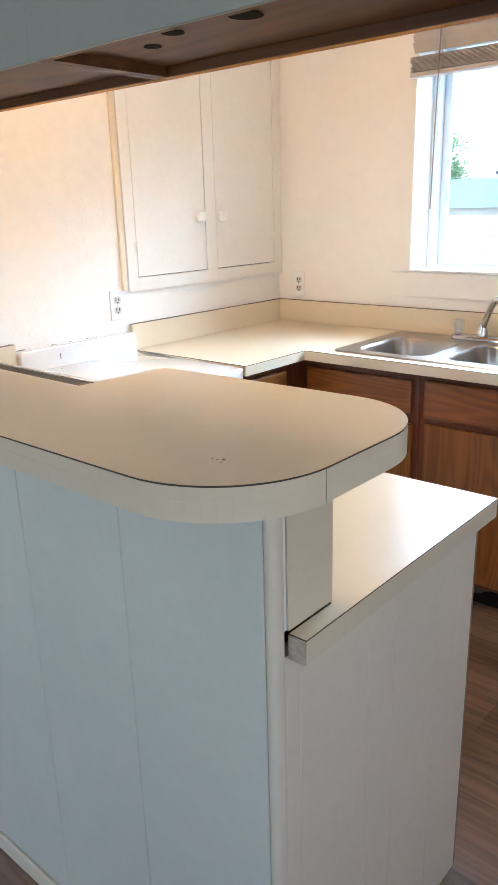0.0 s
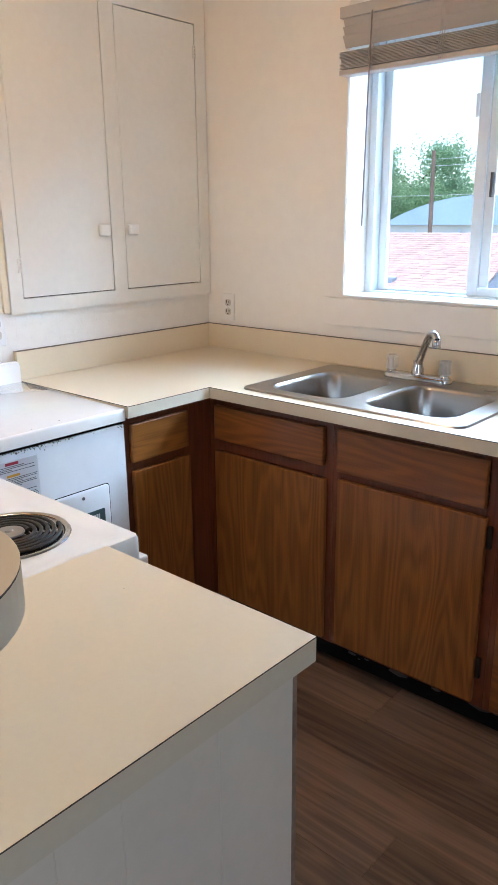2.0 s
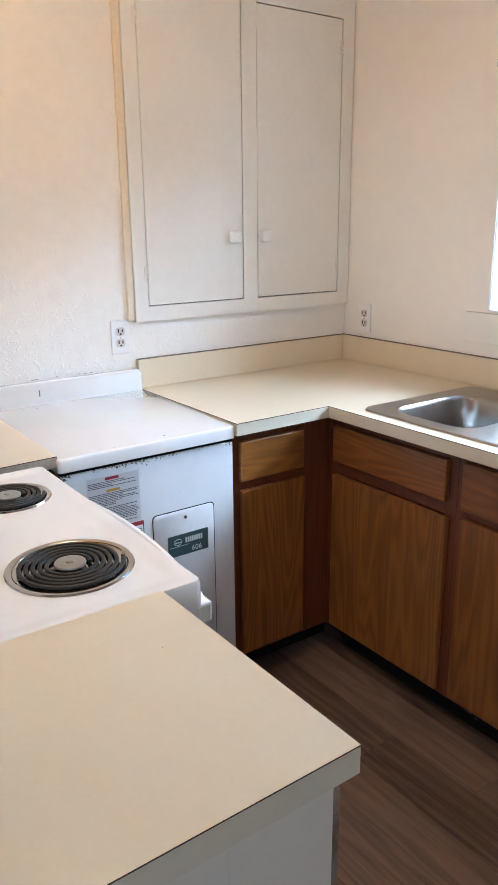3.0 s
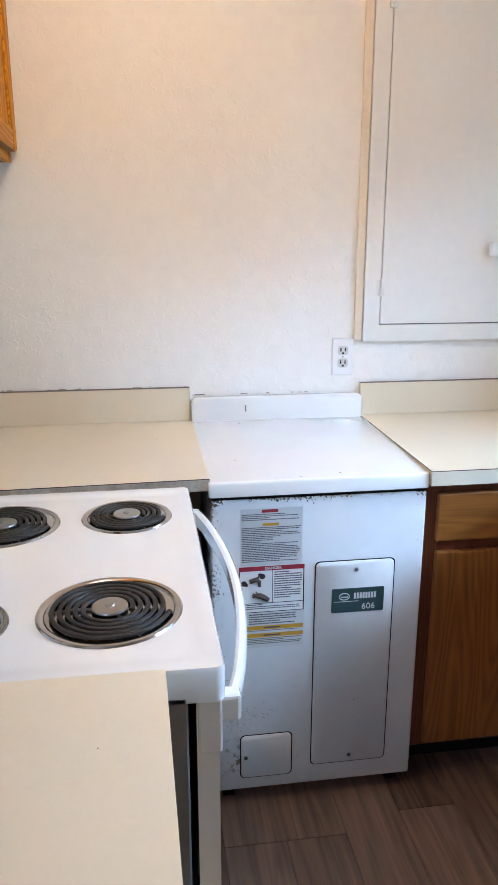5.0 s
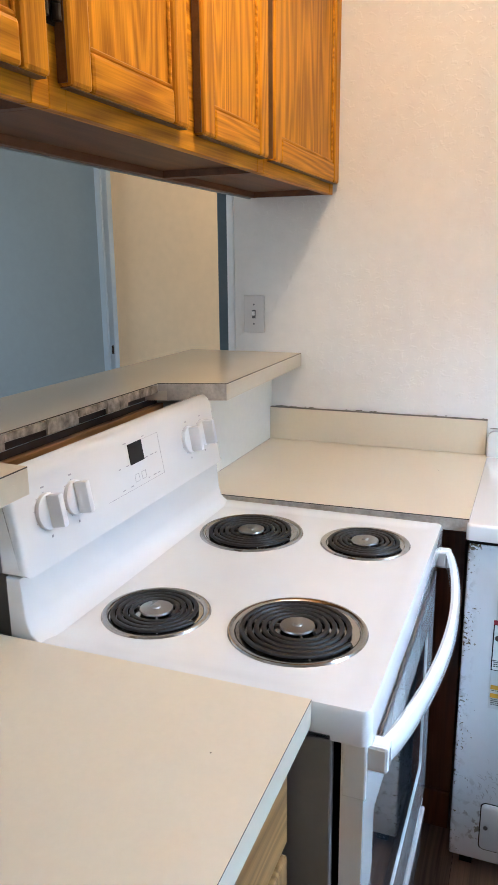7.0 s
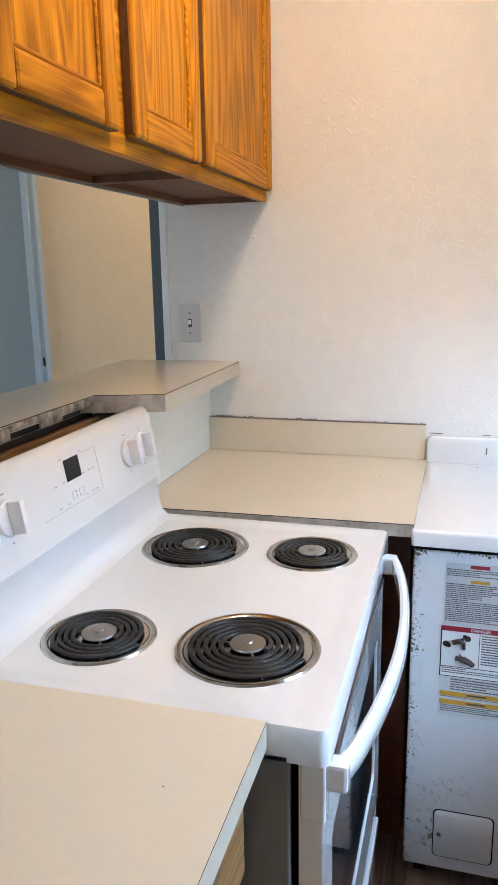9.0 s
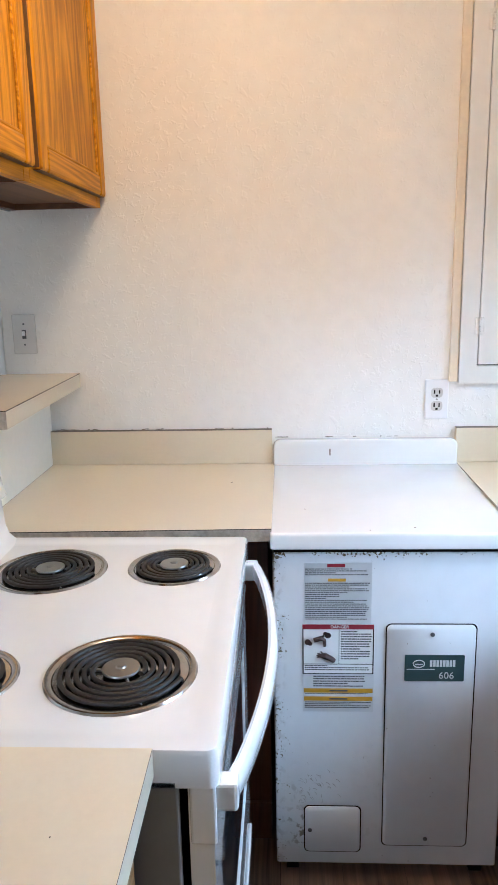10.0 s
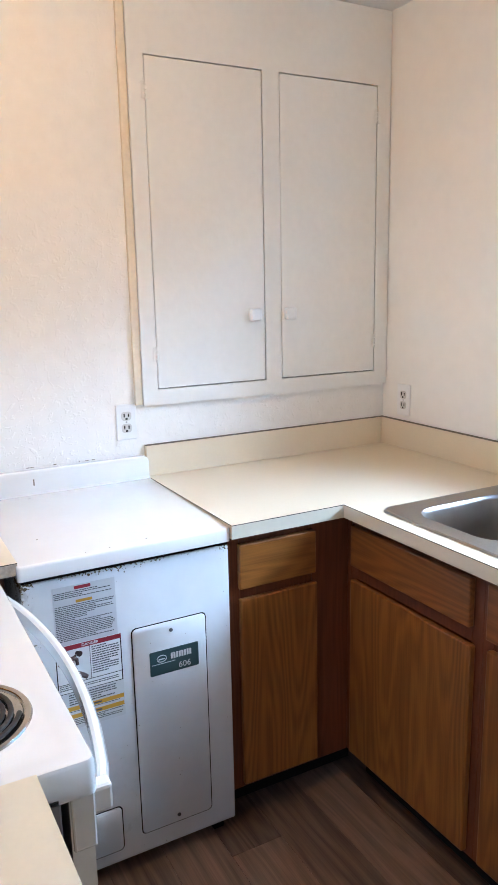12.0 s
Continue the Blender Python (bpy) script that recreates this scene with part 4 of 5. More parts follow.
# ---- upper cabinets over the bar ----
UZ0, UZ1, UYF, UYB = 1.656, 2.40, -1.997, -2.254
spans = ((0.002, 0.590, ((0.012, 0.572),)), (0.590, 1.362, ((0.608, 0.944), (0.999, 1.343))), (1.362, 1.965, ((1.383, 1.655), (1.678, 1.957))))
for i, (x0, x1, ds) in enumerate(spans):
    u = thing("upper_cabinet", ((x0 + x1) / 2, UYB, UZ0), ("narrow honey oak upper cabinet against the wall", "honey oak upper cabinet with two framed doors", "honey oak upper cabinet over the bar's end")[i], "cabinet", "honey oak upper cabinets")
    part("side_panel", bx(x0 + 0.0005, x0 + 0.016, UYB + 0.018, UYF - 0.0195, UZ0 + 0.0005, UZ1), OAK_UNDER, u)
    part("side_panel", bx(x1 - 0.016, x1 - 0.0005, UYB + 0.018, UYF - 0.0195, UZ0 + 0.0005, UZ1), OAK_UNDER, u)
    bottom = part("bottom_panel", bx(x0 + 0.016, x1 - 0.016, UYB + 0.018, UYF - 0.0195, UZ0 + 0.016, UZ0 + 0.028), OAK_UNDER, u, "brown underside with its shade in the colour")
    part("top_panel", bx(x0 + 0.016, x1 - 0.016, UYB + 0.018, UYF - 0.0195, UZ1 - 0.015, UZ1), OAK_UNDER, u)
    if i == 2:
        for hx, hy, hr in ((1.479, -2.139, 0.013), (1.559, -2.177, 0.016), (1.682, -2.175, 0.022)):
            # Flat black discs paint the darkness inside the mounting holes.
            part("mount_hole_disc", lathe([(0, 0), (hr, 0.0), (hr * 0.9, 0.0012), (0, 0.0012)], (hx, hy, UZ0 + 0.0147), 14), BLACK, bottom, "black disc for a mounting hole")
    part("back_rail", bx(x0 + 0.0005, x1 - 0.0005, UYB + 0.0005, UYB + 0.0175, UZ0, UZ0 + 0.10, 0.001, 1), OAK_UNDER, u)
    part("back_panel", bx(x0 + 0.0001, x1 - 0.0001, UYB - 0.008, UYB - 0.0002, UZ0 - 0.002, UZ1 + 0.038), BLUEWALL, u, "blue-grey painted back")
    bm = bmesh.new()
    for a, b in ((x0 + 0.0004, x0 + 0.036), (x1 - 0.036, x1 - 0.0004)):
        box(bm, a, b, UYF - 0.019, UYF, UZ0, UZ1, 0.001, 1)
    if len(ds) == 2:
        middle = (ds[0][1] + ds[1][0]) / 2
        box(bm, middle - 0.035, middle + 0.035, UYF - 0.019, UYF - 0.0008, UZ0 + 0.0505, UZ1 - 0.0505, 0.001, 1)
    for z0, z1 in ((UZ0 + 0.0003, UZ0 + 0.05), (UZ1 - 0.05, UZ1)):
        box(bm, x0 + 0.036, x1 - 0.036, UYF - 0.019, UYF - 0.0005, z0, z1, 0.001, 1)
    part("face_frame", bm, OAK_HONEY_X, u)
    # Thin dark strip paints the shaded back of the bottom rail.
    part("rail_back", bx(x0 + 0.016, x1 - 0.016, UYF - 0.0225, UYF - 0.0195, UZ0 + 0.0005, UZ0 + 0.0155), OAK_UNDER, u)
    for a, b in ds:
        z0, z1, s = 1.684, UZ1 - 0.02, 0.052
        y0, y1 = UYF + 0.0012, UYF + 0.021
        bm = bmesh.new()
        d = part("door", bx(a + s - 0.004, b - s + 0.004, y0 + 0.001, y0 + 0.010, z0 + s - 0.004, z1 - s + 0.004), OAK_HONEY_Z, u)
        part("stile", bx(a, a + s, y0, y1, z0, z1, 0.0065), OAK_HONEY_Z, d)
        part("stile", bx(b - s, b, y0, y1, z0, z1, 0.0065), OAK_HONEY_Z, d)
        part("rail", bx(a + s, b - s, y0 + 0.0003, y1 - 0.0006, z0, z0 + s, 0.0065), OAK_HONEY_X, d)
        part("rail", bx(a + s, b - s, y0 + 0.0003, y1 - 0.0006, z1 - s, z1, 0.0045), OAK_HONEY_X, d)
        bm = bmesh.new()
        for p, q, r, t2 in ((a + s, a + s + 0.007, z0 + s, z1 - s), (b - s - 0.007, b - s, z0 + s, z1 - s), (a + s, b - s, z0 + s, z0 + s + 0.007), (a + s, b - s, z1 - s - 0.007, z1 - s)):
            box(bm, p, q, y0 + 0.009, y1 - 0.005, r, t2, 0.002, 1)
        part("bead", bm, OAK_HONEY_X, d)
        # Dark strips paint wear plus shade on one side and the bottom.
        part("edge", bx(b - 0.0005, b + 0.0009, y0, y1 - 0.0055, z0 + 0.004, z1 - 0.004), OAK_EDGE, d, "dark strip for door edge wear and shade")
        part("edge", bx(a + 0.004, b - 0.004, y0, y1 - 0.0055, z0 - 0.0009, z0 + 0.0005), OAK_EDGE, d, "dark strip for door edge wear and shade")
        hinge_x = b + 0.0105 if (a, b) == (0.999, 1.343) else a - 0.0105 if (a, b) == (1.383, 1.655) else 0
        if hinge_x:
            for hz in (1.752, 2.27):
                bm = bx(hinge_x - 0.009, hinge_x + 0.009, y0 - 0.0008, y0 + 0.003, hz, hz + 0.066, 0.001, 1)
                for k in range(3):
                    lathe([(0, 0), (0.0062, 0.001), (0.0062, 0.019), (0, 0.020)], (hinge_x - 0.003 if a < 1.2 else hinge_x + 0.004, y0 + 0.009, hz + 0.003 + 0.020 * k), 12, bm)
                part("hinge", bm, BRONZE, d, "dark bronze hinge")
structure("soffit_filler", bx(0.002, 1.96, -2.25, -2.01, UZ1 + 0.001, CEILING - 0.001), WALL_SMOOTH, "painted filler above the upper cabinets")

# ---- electric range ----
RX0, RX1 = 0.630, 1.374
RYF, RYB = -1.567, -2.18
range_ = thing("electric_range", (1.012, -1.9, 0.0), "white electric coil range set in the peninsula", "stove")
part("side_panel", bx(RX1 - 0.014, RX1, RYB, -1.618, 0.03, 0.868, 0.003), SIDE_GREY, range_, "dull grey side panel")
part("side_panel", bx(RX0, RX0 + 0.014, RYB, -1.618, 0.03, 0.868, 0.003), SIDE_GREY, range_)
part("chassis", bx(RX0 + 0.014, RX1 - 0.014, RYB, -1.624, 0.03, 0.868), BLACK, range_)
CT = 0.908
burners = ((1.190, -1.724, 0.111), (0.795, -1.704, 0.0915), (0.814, -1.946, 0.111), (1.213, -1.961, 0.091))
inset = rounded(RX0 + 0.012, RX1 - 0.012, -2.106, RYF - 0.012, 0.020, 6)
outer = rounded(RX0, RX1, -2.115, RYF, 0.014, 6)
bm = slab(rounded(RX0 + 0.046, RX1 - 0.046, -2.075, RYF - 0.046, 0.020, 6), CT - 0.014, CT - 0.0028, [circle(x, y, r - 0.006, 40) for x, y, r in burners])
cooktop = part("cooktop", bm, ENAMEL, range_, "glossy white cooktop")
bm = slab(rounded(RX0 + 0.003, RX1 - 0.003, -2.115, RYF - 0.003, 0.012, 6), CT - 0.004, CT, [inset])
dip = [level(inset, CT)]
for k in range(1, 7):
    f = k / 6
    ease = 0.5 - 0.5 * math.cos(math.pi * f)
    o = 0.012 + 0.0342 * f
    dip.append(level(rounded(RX0 + o, RX1 - o, -2.106 + 0.0312 * f, RYF - o, 0.020, 6), CT - 0.0027 * ease))
loft(dip, (False, False), bm)
loft([level(rounded(RX0 + 0.003, RX1 - 0.003, -2.115, RYF - 0.003, 0.012, 6), CT), level(outer, CT - 0.006), level(outer, CT - 0.050), level(rounded(RX0 + 0.006, RX1 - 0.006, -2.115, RYF - 0.006, 0.012, 6), CT - 0.053)], (False, False), bm)
part("cooktop_rim", bm, ENAMEL, range_, "", True)
for x, y, r in burners:
    z = CT - 0.0024
    pan = part("drip_pan", lathe([(r, 0.0), (r - 0.002, 0.003), (r - 0.009, 0.0036), (r - 0.013, 0.001), (r - 0.018, -0.008), (r - 0.030, -0.020), (r - 0.045, -0.026), (0.018, -0.028), (0.0, -0.028)], (x, y, z), 48), PAN, range_, "chrome drip pan", True)
    turns, r0, r1 = (5 if r > 0.1 else 4), 0.034, r * 0.83
    pts, n = [], turns * 28
    for i in range(n + 1):
        f = i / n
        a = 6.28318531 * turns * f + 1.2
        q = r0 + (r1 - r0) * f
        pts.append((x + q * math.cos(a), y + q * math.sin(a), z + 0.005))
    pts += [(x + r1 * math.cos(a + 0.12), y + r1 * math.sin(a + 0.12), z + 0.004), (x + (r1 + 0.004) * math.cos(a + 0.2), y + (r1 + 0.004) * math.sin(a + 0.2), z - 0.012)]
    part("coil", tube(pts, 0.0041, 8, 0.8), COIL, pan, "black spiral heating coil", True)
    bm = bmesh.new()
    for k in range(3):
        a = 2.09 * k + 0.5
        c, s = math.cos(a), math.sin(a)
        tube([(x + 0.012 * c, y + 0.012 * s, z + 0.002), (x + r1 * 0.6 * c, y + r1 * 0.6 * s, z + 0.003), (x + (r - 0.017) * c, y + (r - 0.017) * s, z - 0.002)], 0.0020, 5, 1.5, bm=bm)
    part("support", bm, SIDE_GREY, pan)
    part("medallion", lathe([(0, 0.0), (0.0265, 0.0), (0.028, 0.002), (0.027, 0.0045), (0.008, 0.0052), (0.0065, 0.0075), (0, 0.008)], (x, y, z + 0.004), 28), STEEL, pan, "brushed metal centre disc", True)

# backguard: a cove rising from the cooktop, then the tilted control panel
cove = [(-2.066, CT - 0.004), (-2.080, CT + 0.002), (-2.092, CT + 0.012), (-2.099, CT + 0.034), (-2.104, CT + 0.100), (-2.130, CT + 0.100), (-2.130, CT - 0.004)]
part("cove", extrude_x(cove, RX0 + 0.004, RX1 - 0.004, 0.003), ENAMEL, range_, "", True)
face = [(-2.089, 1.008), (-2.093, 1.020), (-2.115, 1.145), (-2.121, 1.158), (-2.132, 1.166), (-2.143, 1.166), (-2.143, 1.008)]
back = [(-2.1435, 1.008), (-2.1435, 1.1645), (-2.160, 1.150), (-2.178, 1.110), (-2.186, 1.008)]
guard = part("control_panel", extrude_x(face, RX0 + 0.002, RX1 - 0.006, 0.010), ENAMEL, range_, "white tilted control panel", True)
part("guard_back", extrude_x(back, RX0 + 0.010, RX1 - 0.014, 0.004), SIDE_GREY, guard, "dull grey metal back")
part("backguard_side", bx(RX0 + 0.02, RX1 - 0.02, -2.180, -2.1305, 0.868, 1.0078), SIDE_GREY, range_)
# the panel's own plane: x along it, up its slope


def on_panel(x, s, lift=0.0):
    """A matrix at x and s (0 to 1 up the slope), its z pointing out of the control panel."""
    y, z = -2.093 - 0.022 * s, 1.020 + 0.125 * s
    m = Matrix(((-1, 0, 0), (0, -0.1733, 0.9849), (0, 0.9849, 0.1733))).to_4x4()
    return Matrix.Translation((x, y, z)) @ m @ Matrix.Translation((0, 0, lift))


def onto(bm, m):
    bmesh.ops.transform(bm, matrix=m, verts=list(bm.verts))
    bmesh.ops.recalc_face_normals(bm, faces=list(bm.faces))
    return bm


for x, turn in ((1.290, 0), (1.216, 0), (0.782, 0), (0.710, 0)):
    m = on_panel(x, 0.56) @ pose(0, 0, 0, 0, 0, 0)
    k = part("knob", onto(lathe([(0, 0), (0.029, 0.0), (0.030, 0.003), (0.029, 0.007), (0.027, 0.008), (0, 0.008)], (0, 0, 0), 28), m), PLASTIC, guard, "white control knob with a blade grip", True)
    part("grip", onto(bx(-0.0065, 0.0065, -0.0268, 0.0268, 0.007, 0.033, 0.003), m), PLASTIC, k, "upright blade grip", True)
    bm = bmesh.new()
    for a in range(9):
        t = radians(-150 + 300 * a / 8 + 90)
        box(bm, 0.031 * math.cos(t) - 0.0012, 0.031 * math.cos(t) + 0.0012, 0.031 * math.sin(t) - 0.0006, 0.031 * math.sin(t) + 0.0006, 0.0, 0.0004)
    box(bm, -0.004, 0.004, 0.038, 0.0405, 0.0, 0.0004)
    box(bm, -0.002, 0.002, -0.043, -0.039, 0.0, 0.0004)
    part("dial_marks", onto(bm, m @ Matrix.Translation((0, 0, 0.0004))), FAINT, guard)
part("display", onto(bx(-0.026, 0.026, -0.020, 0.020, 0.0, 0.0012, 0.0004, 1), on_panel(1.003, 0.76)), DISPLAY, guard, "black clock display")
bm = bmesh.new()
rng = random.Random(21)
for cx in (1.066, 1.040, 0.968, 0.950, 0.934):
    for cy in (0.30, 0.62, 0.95):
        if rng.random() < 0.8:
            w = rng.uniform(0.003, 0.006)
            m = on_panel(cx + rng.uniform(-0.004, 0.004), cy, 0.0005)
            b2 = bx(-w, w, -0.0009, 0.0009, 0.0, 0.0003)
            onto(b2, m)
            me = bpy.data.meshes.new("mark")
            b2.to_mesh(me)
            bm.from_mesh(me)
            bpy.data.meshes.remove(me)
            b2.free()
tagged(part("key_marks", bm, FAINT, guard), "small grey key markings", "", "", "stuff")
bm = bmesh.new()
for x0, x1, y0, y1 in ((-0.020, 0.092, 0.042, 0.0425), (-0.120, 0.092, -0.0426, -0.042), (0.0914, 0.092, -0.042, 0.042)):
    box(bm, x0, x1, y0, y1, 0.0, 0.0003)
for cx in (-0.012, 0.014):
    for x0, x1, y0, y1 in ((cx - 0.008, cx + 0.008, -0.032, -0.0314), (cx - 0.008, cx + 0.008, -0.018, -0.0174), (cx - 0.008, cx - 0.0074, -0.032, -0.018), (cx + 0.0074, cx + 0.008, -0.032, -0.018)):
        box(bm, x0, x1, y0, y1, 0.0, 0.0003)
part("panel_outline", onto(bm, on_panel(1.003, 0.58, 0.0005)), FAINT, guard)

# oven door
DY0, DY1 = -1.607, -1.576
OX0, OX1 = RX0 + 0.006, RX1 - 0.006
WIN = (0.725, 1.290, 0.360, 0.700)
bm = slab(rounded(OX0, OX1, 0.235, 0.858, 0.006, 3), 0.0, DY1 - DY0, [rounded(WIN[0], WIN[1], WIN[2], WIN[3], 0.012, 4)])
bmesh.ops.transform(bm, matrix=Matrix(((1, 0, 0, 0), (0, 0, 1, DY0), (0, 1, 0, 0), (0, 0, 0, 1))), verts=list(bm.verts))
bmesh.ops.recalc_face_normals(bm, faces=list(bm.faces))
oven = part("oven_door", bm, ENAMEL, range_, "white oven door with dark window")
part("oven_window", bx(WIN[0] - 0.002, WIN[1] + 0.002, DY1 - 0.012, DY1 - 0.003, WIN[2] - 0.002, WIN[3] + 0.002), OVEN_GLASS, oven)
part("door_bracket", bx(OX1 - 0.026, OX1 + 0.0035, DY0 + 0.002, DY1 + 0.004, 0.775, 0.8585, 0.003), ENAMEL, oven)
bm = bmesh.new()
for i in range(22):
    x = 0.72 + i * 0.026
    box(bm, x, x + 0.012, DY1 - 0.004, DY1 + 0.0008, 0.838, 0.846)
part("vent_slots", bm, BLACK, oven)
part("trim_bar", bx(OX0 + 0.03, OX1 - 0.03, DY1, DY1 + 0.004, 0.800, 0.812, 0.0015), STEEL, oven, "thin steel trim bar")
pts = []
for i in range(25):
    f = i / 24
    pts.append((OX0 + 0.008 + (OX1 - OX0 - 0.030) * f, DY1 + 0.022 + 0.046 * math.sin(math.pi * f) ** 0.8, 0.840))
rings = []
for i, p in enumerate(pts):
    a, b = Vector(pts[max(0, i - 1)]), Vector(pts[min(24, i + 1)])
    d = (b - a).normalized()
    side = Vector((-d.y, d.x, 0))
    rings.append([Vector(p) + side * u + Vector((0, 0, w)) for u, w in ((-0.008, -0.014), (-0.008, 0.014), (-0.003, 0.018), (0.005, 0.017), (0.009, 0.012), (0.009, -0.012), (0.005, -0.017), (-0.003, -0.018))])
handle = part("handle", loft(rings), ENAMEL, oven, "bowed white towel-bar handle", True)
for x0, x1 in ((OX0 + 0.002, OX0 + 0.030), (OX1 - 0.030, OX1 - 0.002)):
    part("handle_mount", bx(x0, x1, DY1 - 0.001, DY1 + 0.031, 0.818, 0.858, 0.005), ENAMEL, handle)
bm = bx(OX0, OX1, DY0 + 0.004, DY1 - 0.002, 0.045, 0.215, 0.005)
box(bm, OX0 + 0.02, OX1 - 0.02, DY1 - 0.003, DY1 + 0.006, 0.175, 0.205, 0.004)
part("storage_drawer", bm, ENAMEL, range_)
for x in (RX0 + 0.05, RX1 - 0.05):
    for y in (-1.68, -2.18):
        part("foot", lathe([(0, 0), (0.018, 0), (0.016, 0.028), (0, 0.0305)], (x, y, 0.0), 14), BLACK, range_)

# ---- tabletop water heater ----
HY0, HY1, HXF = -1.536, -1.002, 0.606
heater = thing("water_heater", (0.3, -1.27, 0.0), "chipped white tabletop water heater with warning labels", "water heater")
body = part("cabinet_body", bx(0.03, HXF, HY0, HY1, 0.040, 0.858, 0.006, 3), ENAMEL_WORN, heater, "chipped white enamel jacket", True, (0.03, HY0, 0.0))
# Black strip paints the shaded gap under the lid.
part("gap_shade_strip", bx(0.05, HXF - 0.001, HY0 + 0.003, HY1 - 0.003, 0.8582, 0.8673), BLACK, heater)
lid = [level(rounded(0.026 + 0.3 * i, HXF + 0.013 - i, HY0 - 0.006 + 0.3 * i, HY1 + 0.001 - 0.3 * i, 0.010, 5), z) for i, z in ((0.004, 0.8675), (0.0, 0.870), (0.0, 0.907), (0.0015, 0.911), (0.004, 0.9135), (0.009, 0.914))]
lid = [[(x, y, z - (0.008 * (x - 0.026) / 0.6 if z > 0.88 else 0.0)) for x, y, z in ring] for ring in lid]
top = part("top", loft(lid), ENAMEL, heater, "white enamel top", True)
rise = [[(x, y, z) for y, z in ((a, b) for a, b in rounded(HY0 - 0.004, HY1 - 0.001, 0.905, 0.9885, (0, 0, 0.020, 0.020), 5))] for x in (0.022, 0.046)]
bm = loft(rise)
bmesh.ops.bevel(bm, geom=[e for e in bm.edges if all(abs(v.co.x - 0.046) < 1e-5 for v in e.verts)], offset=0.006, segments=3, profile=0.5, affect="EDGES")
part("upstand", bm, ENAMEL, top, "", True)
bm = bmesh.new()
for y, w, x in ((-1.40, 0.004, 0.08), (-1.32, 0.003, 0.597), (-1.22, 0.005, 0.58), (-1.46, 0.003, 0.45), (-1.38, 0.002, 0.601)):
    sunk = 0.008 * (x - 0.026) / 0.6
    box(bm, x, x + w * 0.7, y, y + w, 0.9133 - sunk, 0.9145 - sunk)
box(bm, 0.0455, 0.0466, -1.376, -1.372, 0.942, 0.962)
part("chips", bm, CAULK, top)


def plate(parent, name, y0, y1, z0, z1, lift, thick, mat, r=0.012, label=""):
    """A thin rounded plate on the heater's front."""
    ring = rounded(y0, y1, z0, z1, r, 5) if r else [(y0, z0), (y1, z0), (y1, z1), (y0, z1)]
    bm = loft([[(HXF + lift, y, z) for y, z in ring], [(HXF + lift + thick, y, z) for y, z in ring]])
    return part(name, bm, mat, parent, label)


def screw(parent, y, z, lift):
    bm = lathe([(0, 0), (0.0052, 0.0), (0.005, 0.002), (0.003, 0.003), (0, 0.003)], (0, 0, 0), 14)
    bmesh.ops.transform(bm, matrix=pose(HXF + lift, y, z, 0, 90, 0), verts=list(bm.verts))
    part("screw", bm, INK, parent)


for y0, y1, z0, z1, spots in ((-1.278, -1.078, 0.100, 0.684, ((-1.176, 0.662), (-1.176, 0.122))), (-1.466, -1.333, 0.079, 0.205, ((-1.454, 0.142),))):
    # Black plate, wider right and below, paints the shade around each panel.
    plate(heater, "panel_shade_line", y0 - 0.0026, y1 + 0.0032, z0 - 0.0032, z1 + 0.0026, 0.0003, 0.0006, BLACK, 0.013)
    ring0, ring1 = rounded(y0, y1, z0, z1, 0.012, 5), rounded(y0 + 0.004, y1 - 0.004, z0 + 0.004, z1 - 0.004, 0.009, 5)
    bm = loft([[(HXF + 0.0005, y, z) for y, z in ring0], [(HXF + 0.003, y, z) for y, z in ring0], [(HXF + 0.006, y, z) for y, z in ring1]])
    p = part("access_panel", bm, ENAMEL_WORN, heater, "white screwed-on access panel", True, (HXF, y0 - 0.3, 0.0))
    for y, z in spots:
        screw(p, y, z, 0.006)
# rubbed grey scuffs above the small access panel
rng = random.Random(44)
bm = bmesh.new()
for k in range(46):
    y, z = rng.gauss(-1.446, 0.026), rng.gauss(0.256, 0.024)
    turn = rng.uniform(0.6, 2.6)
    pts = [(HXF + 0.0003, y + 0.006 * q * math.cos(turn + 0.5 * q), z + 0.007 * q * math.sin(turn + 0.3 * q)) for q in (0, 0.5, 1.0, 1.5)]
    tube(pts, rng.choice((0.0003, 0.0004, 0.0006)), 4, bm=bm)
tagged(part("scuffs", bm, material("grey_scuff", (0.30, 0.29, 0.27), 0.6, vary=0.3), heater), "rubbed grey scuff marks", "", "", "stuff")
# badge: a plain pale mark for the maker, and the model number
badge = plate(heater, "badge", -1.237, -1.102, 0.546, 0.612, 0.0062, 0.0012, BADGE, 0.003, "dark green model badge")
m_badge = Matrix(((0, 0, 1, 0), (1, 0, 0, 0), (0, 1, 0, 0), (0, 0, 0, 1)))
part("model_number", letters("606", 0.017, Matrix.Translation((HXF + 0.0078, -1.142, 0.560)) @ m_badge), PAPER, badge)
bm = bmesh.new()
for k in range(8):
    box(bm, HXF + 0.0075, HXF + 0.0080, -1.180 + 0.0074 * k, -1.1745 + 0.0074 * k, 0.583, 0.599)
box(bm, HXF + 0.0075, HXF + 0.0080, -1.232, -1.168, 0.5755, 0.577)
tube([(HXF + 0.0078, -1.205 + 0.013 * math.cos(0.5 * k), 0.590 + 0.009 * math.sin(0.5 * k)) for k in range(14)], 0.0012, 5, bm=bm)
box(bm, HXF + 0.0075, HXF + 0.0080, -1.214, -1.196, 0.587, 0.590)
part("maker_mark", bm, PAPER, badge, "pale maker's mark")


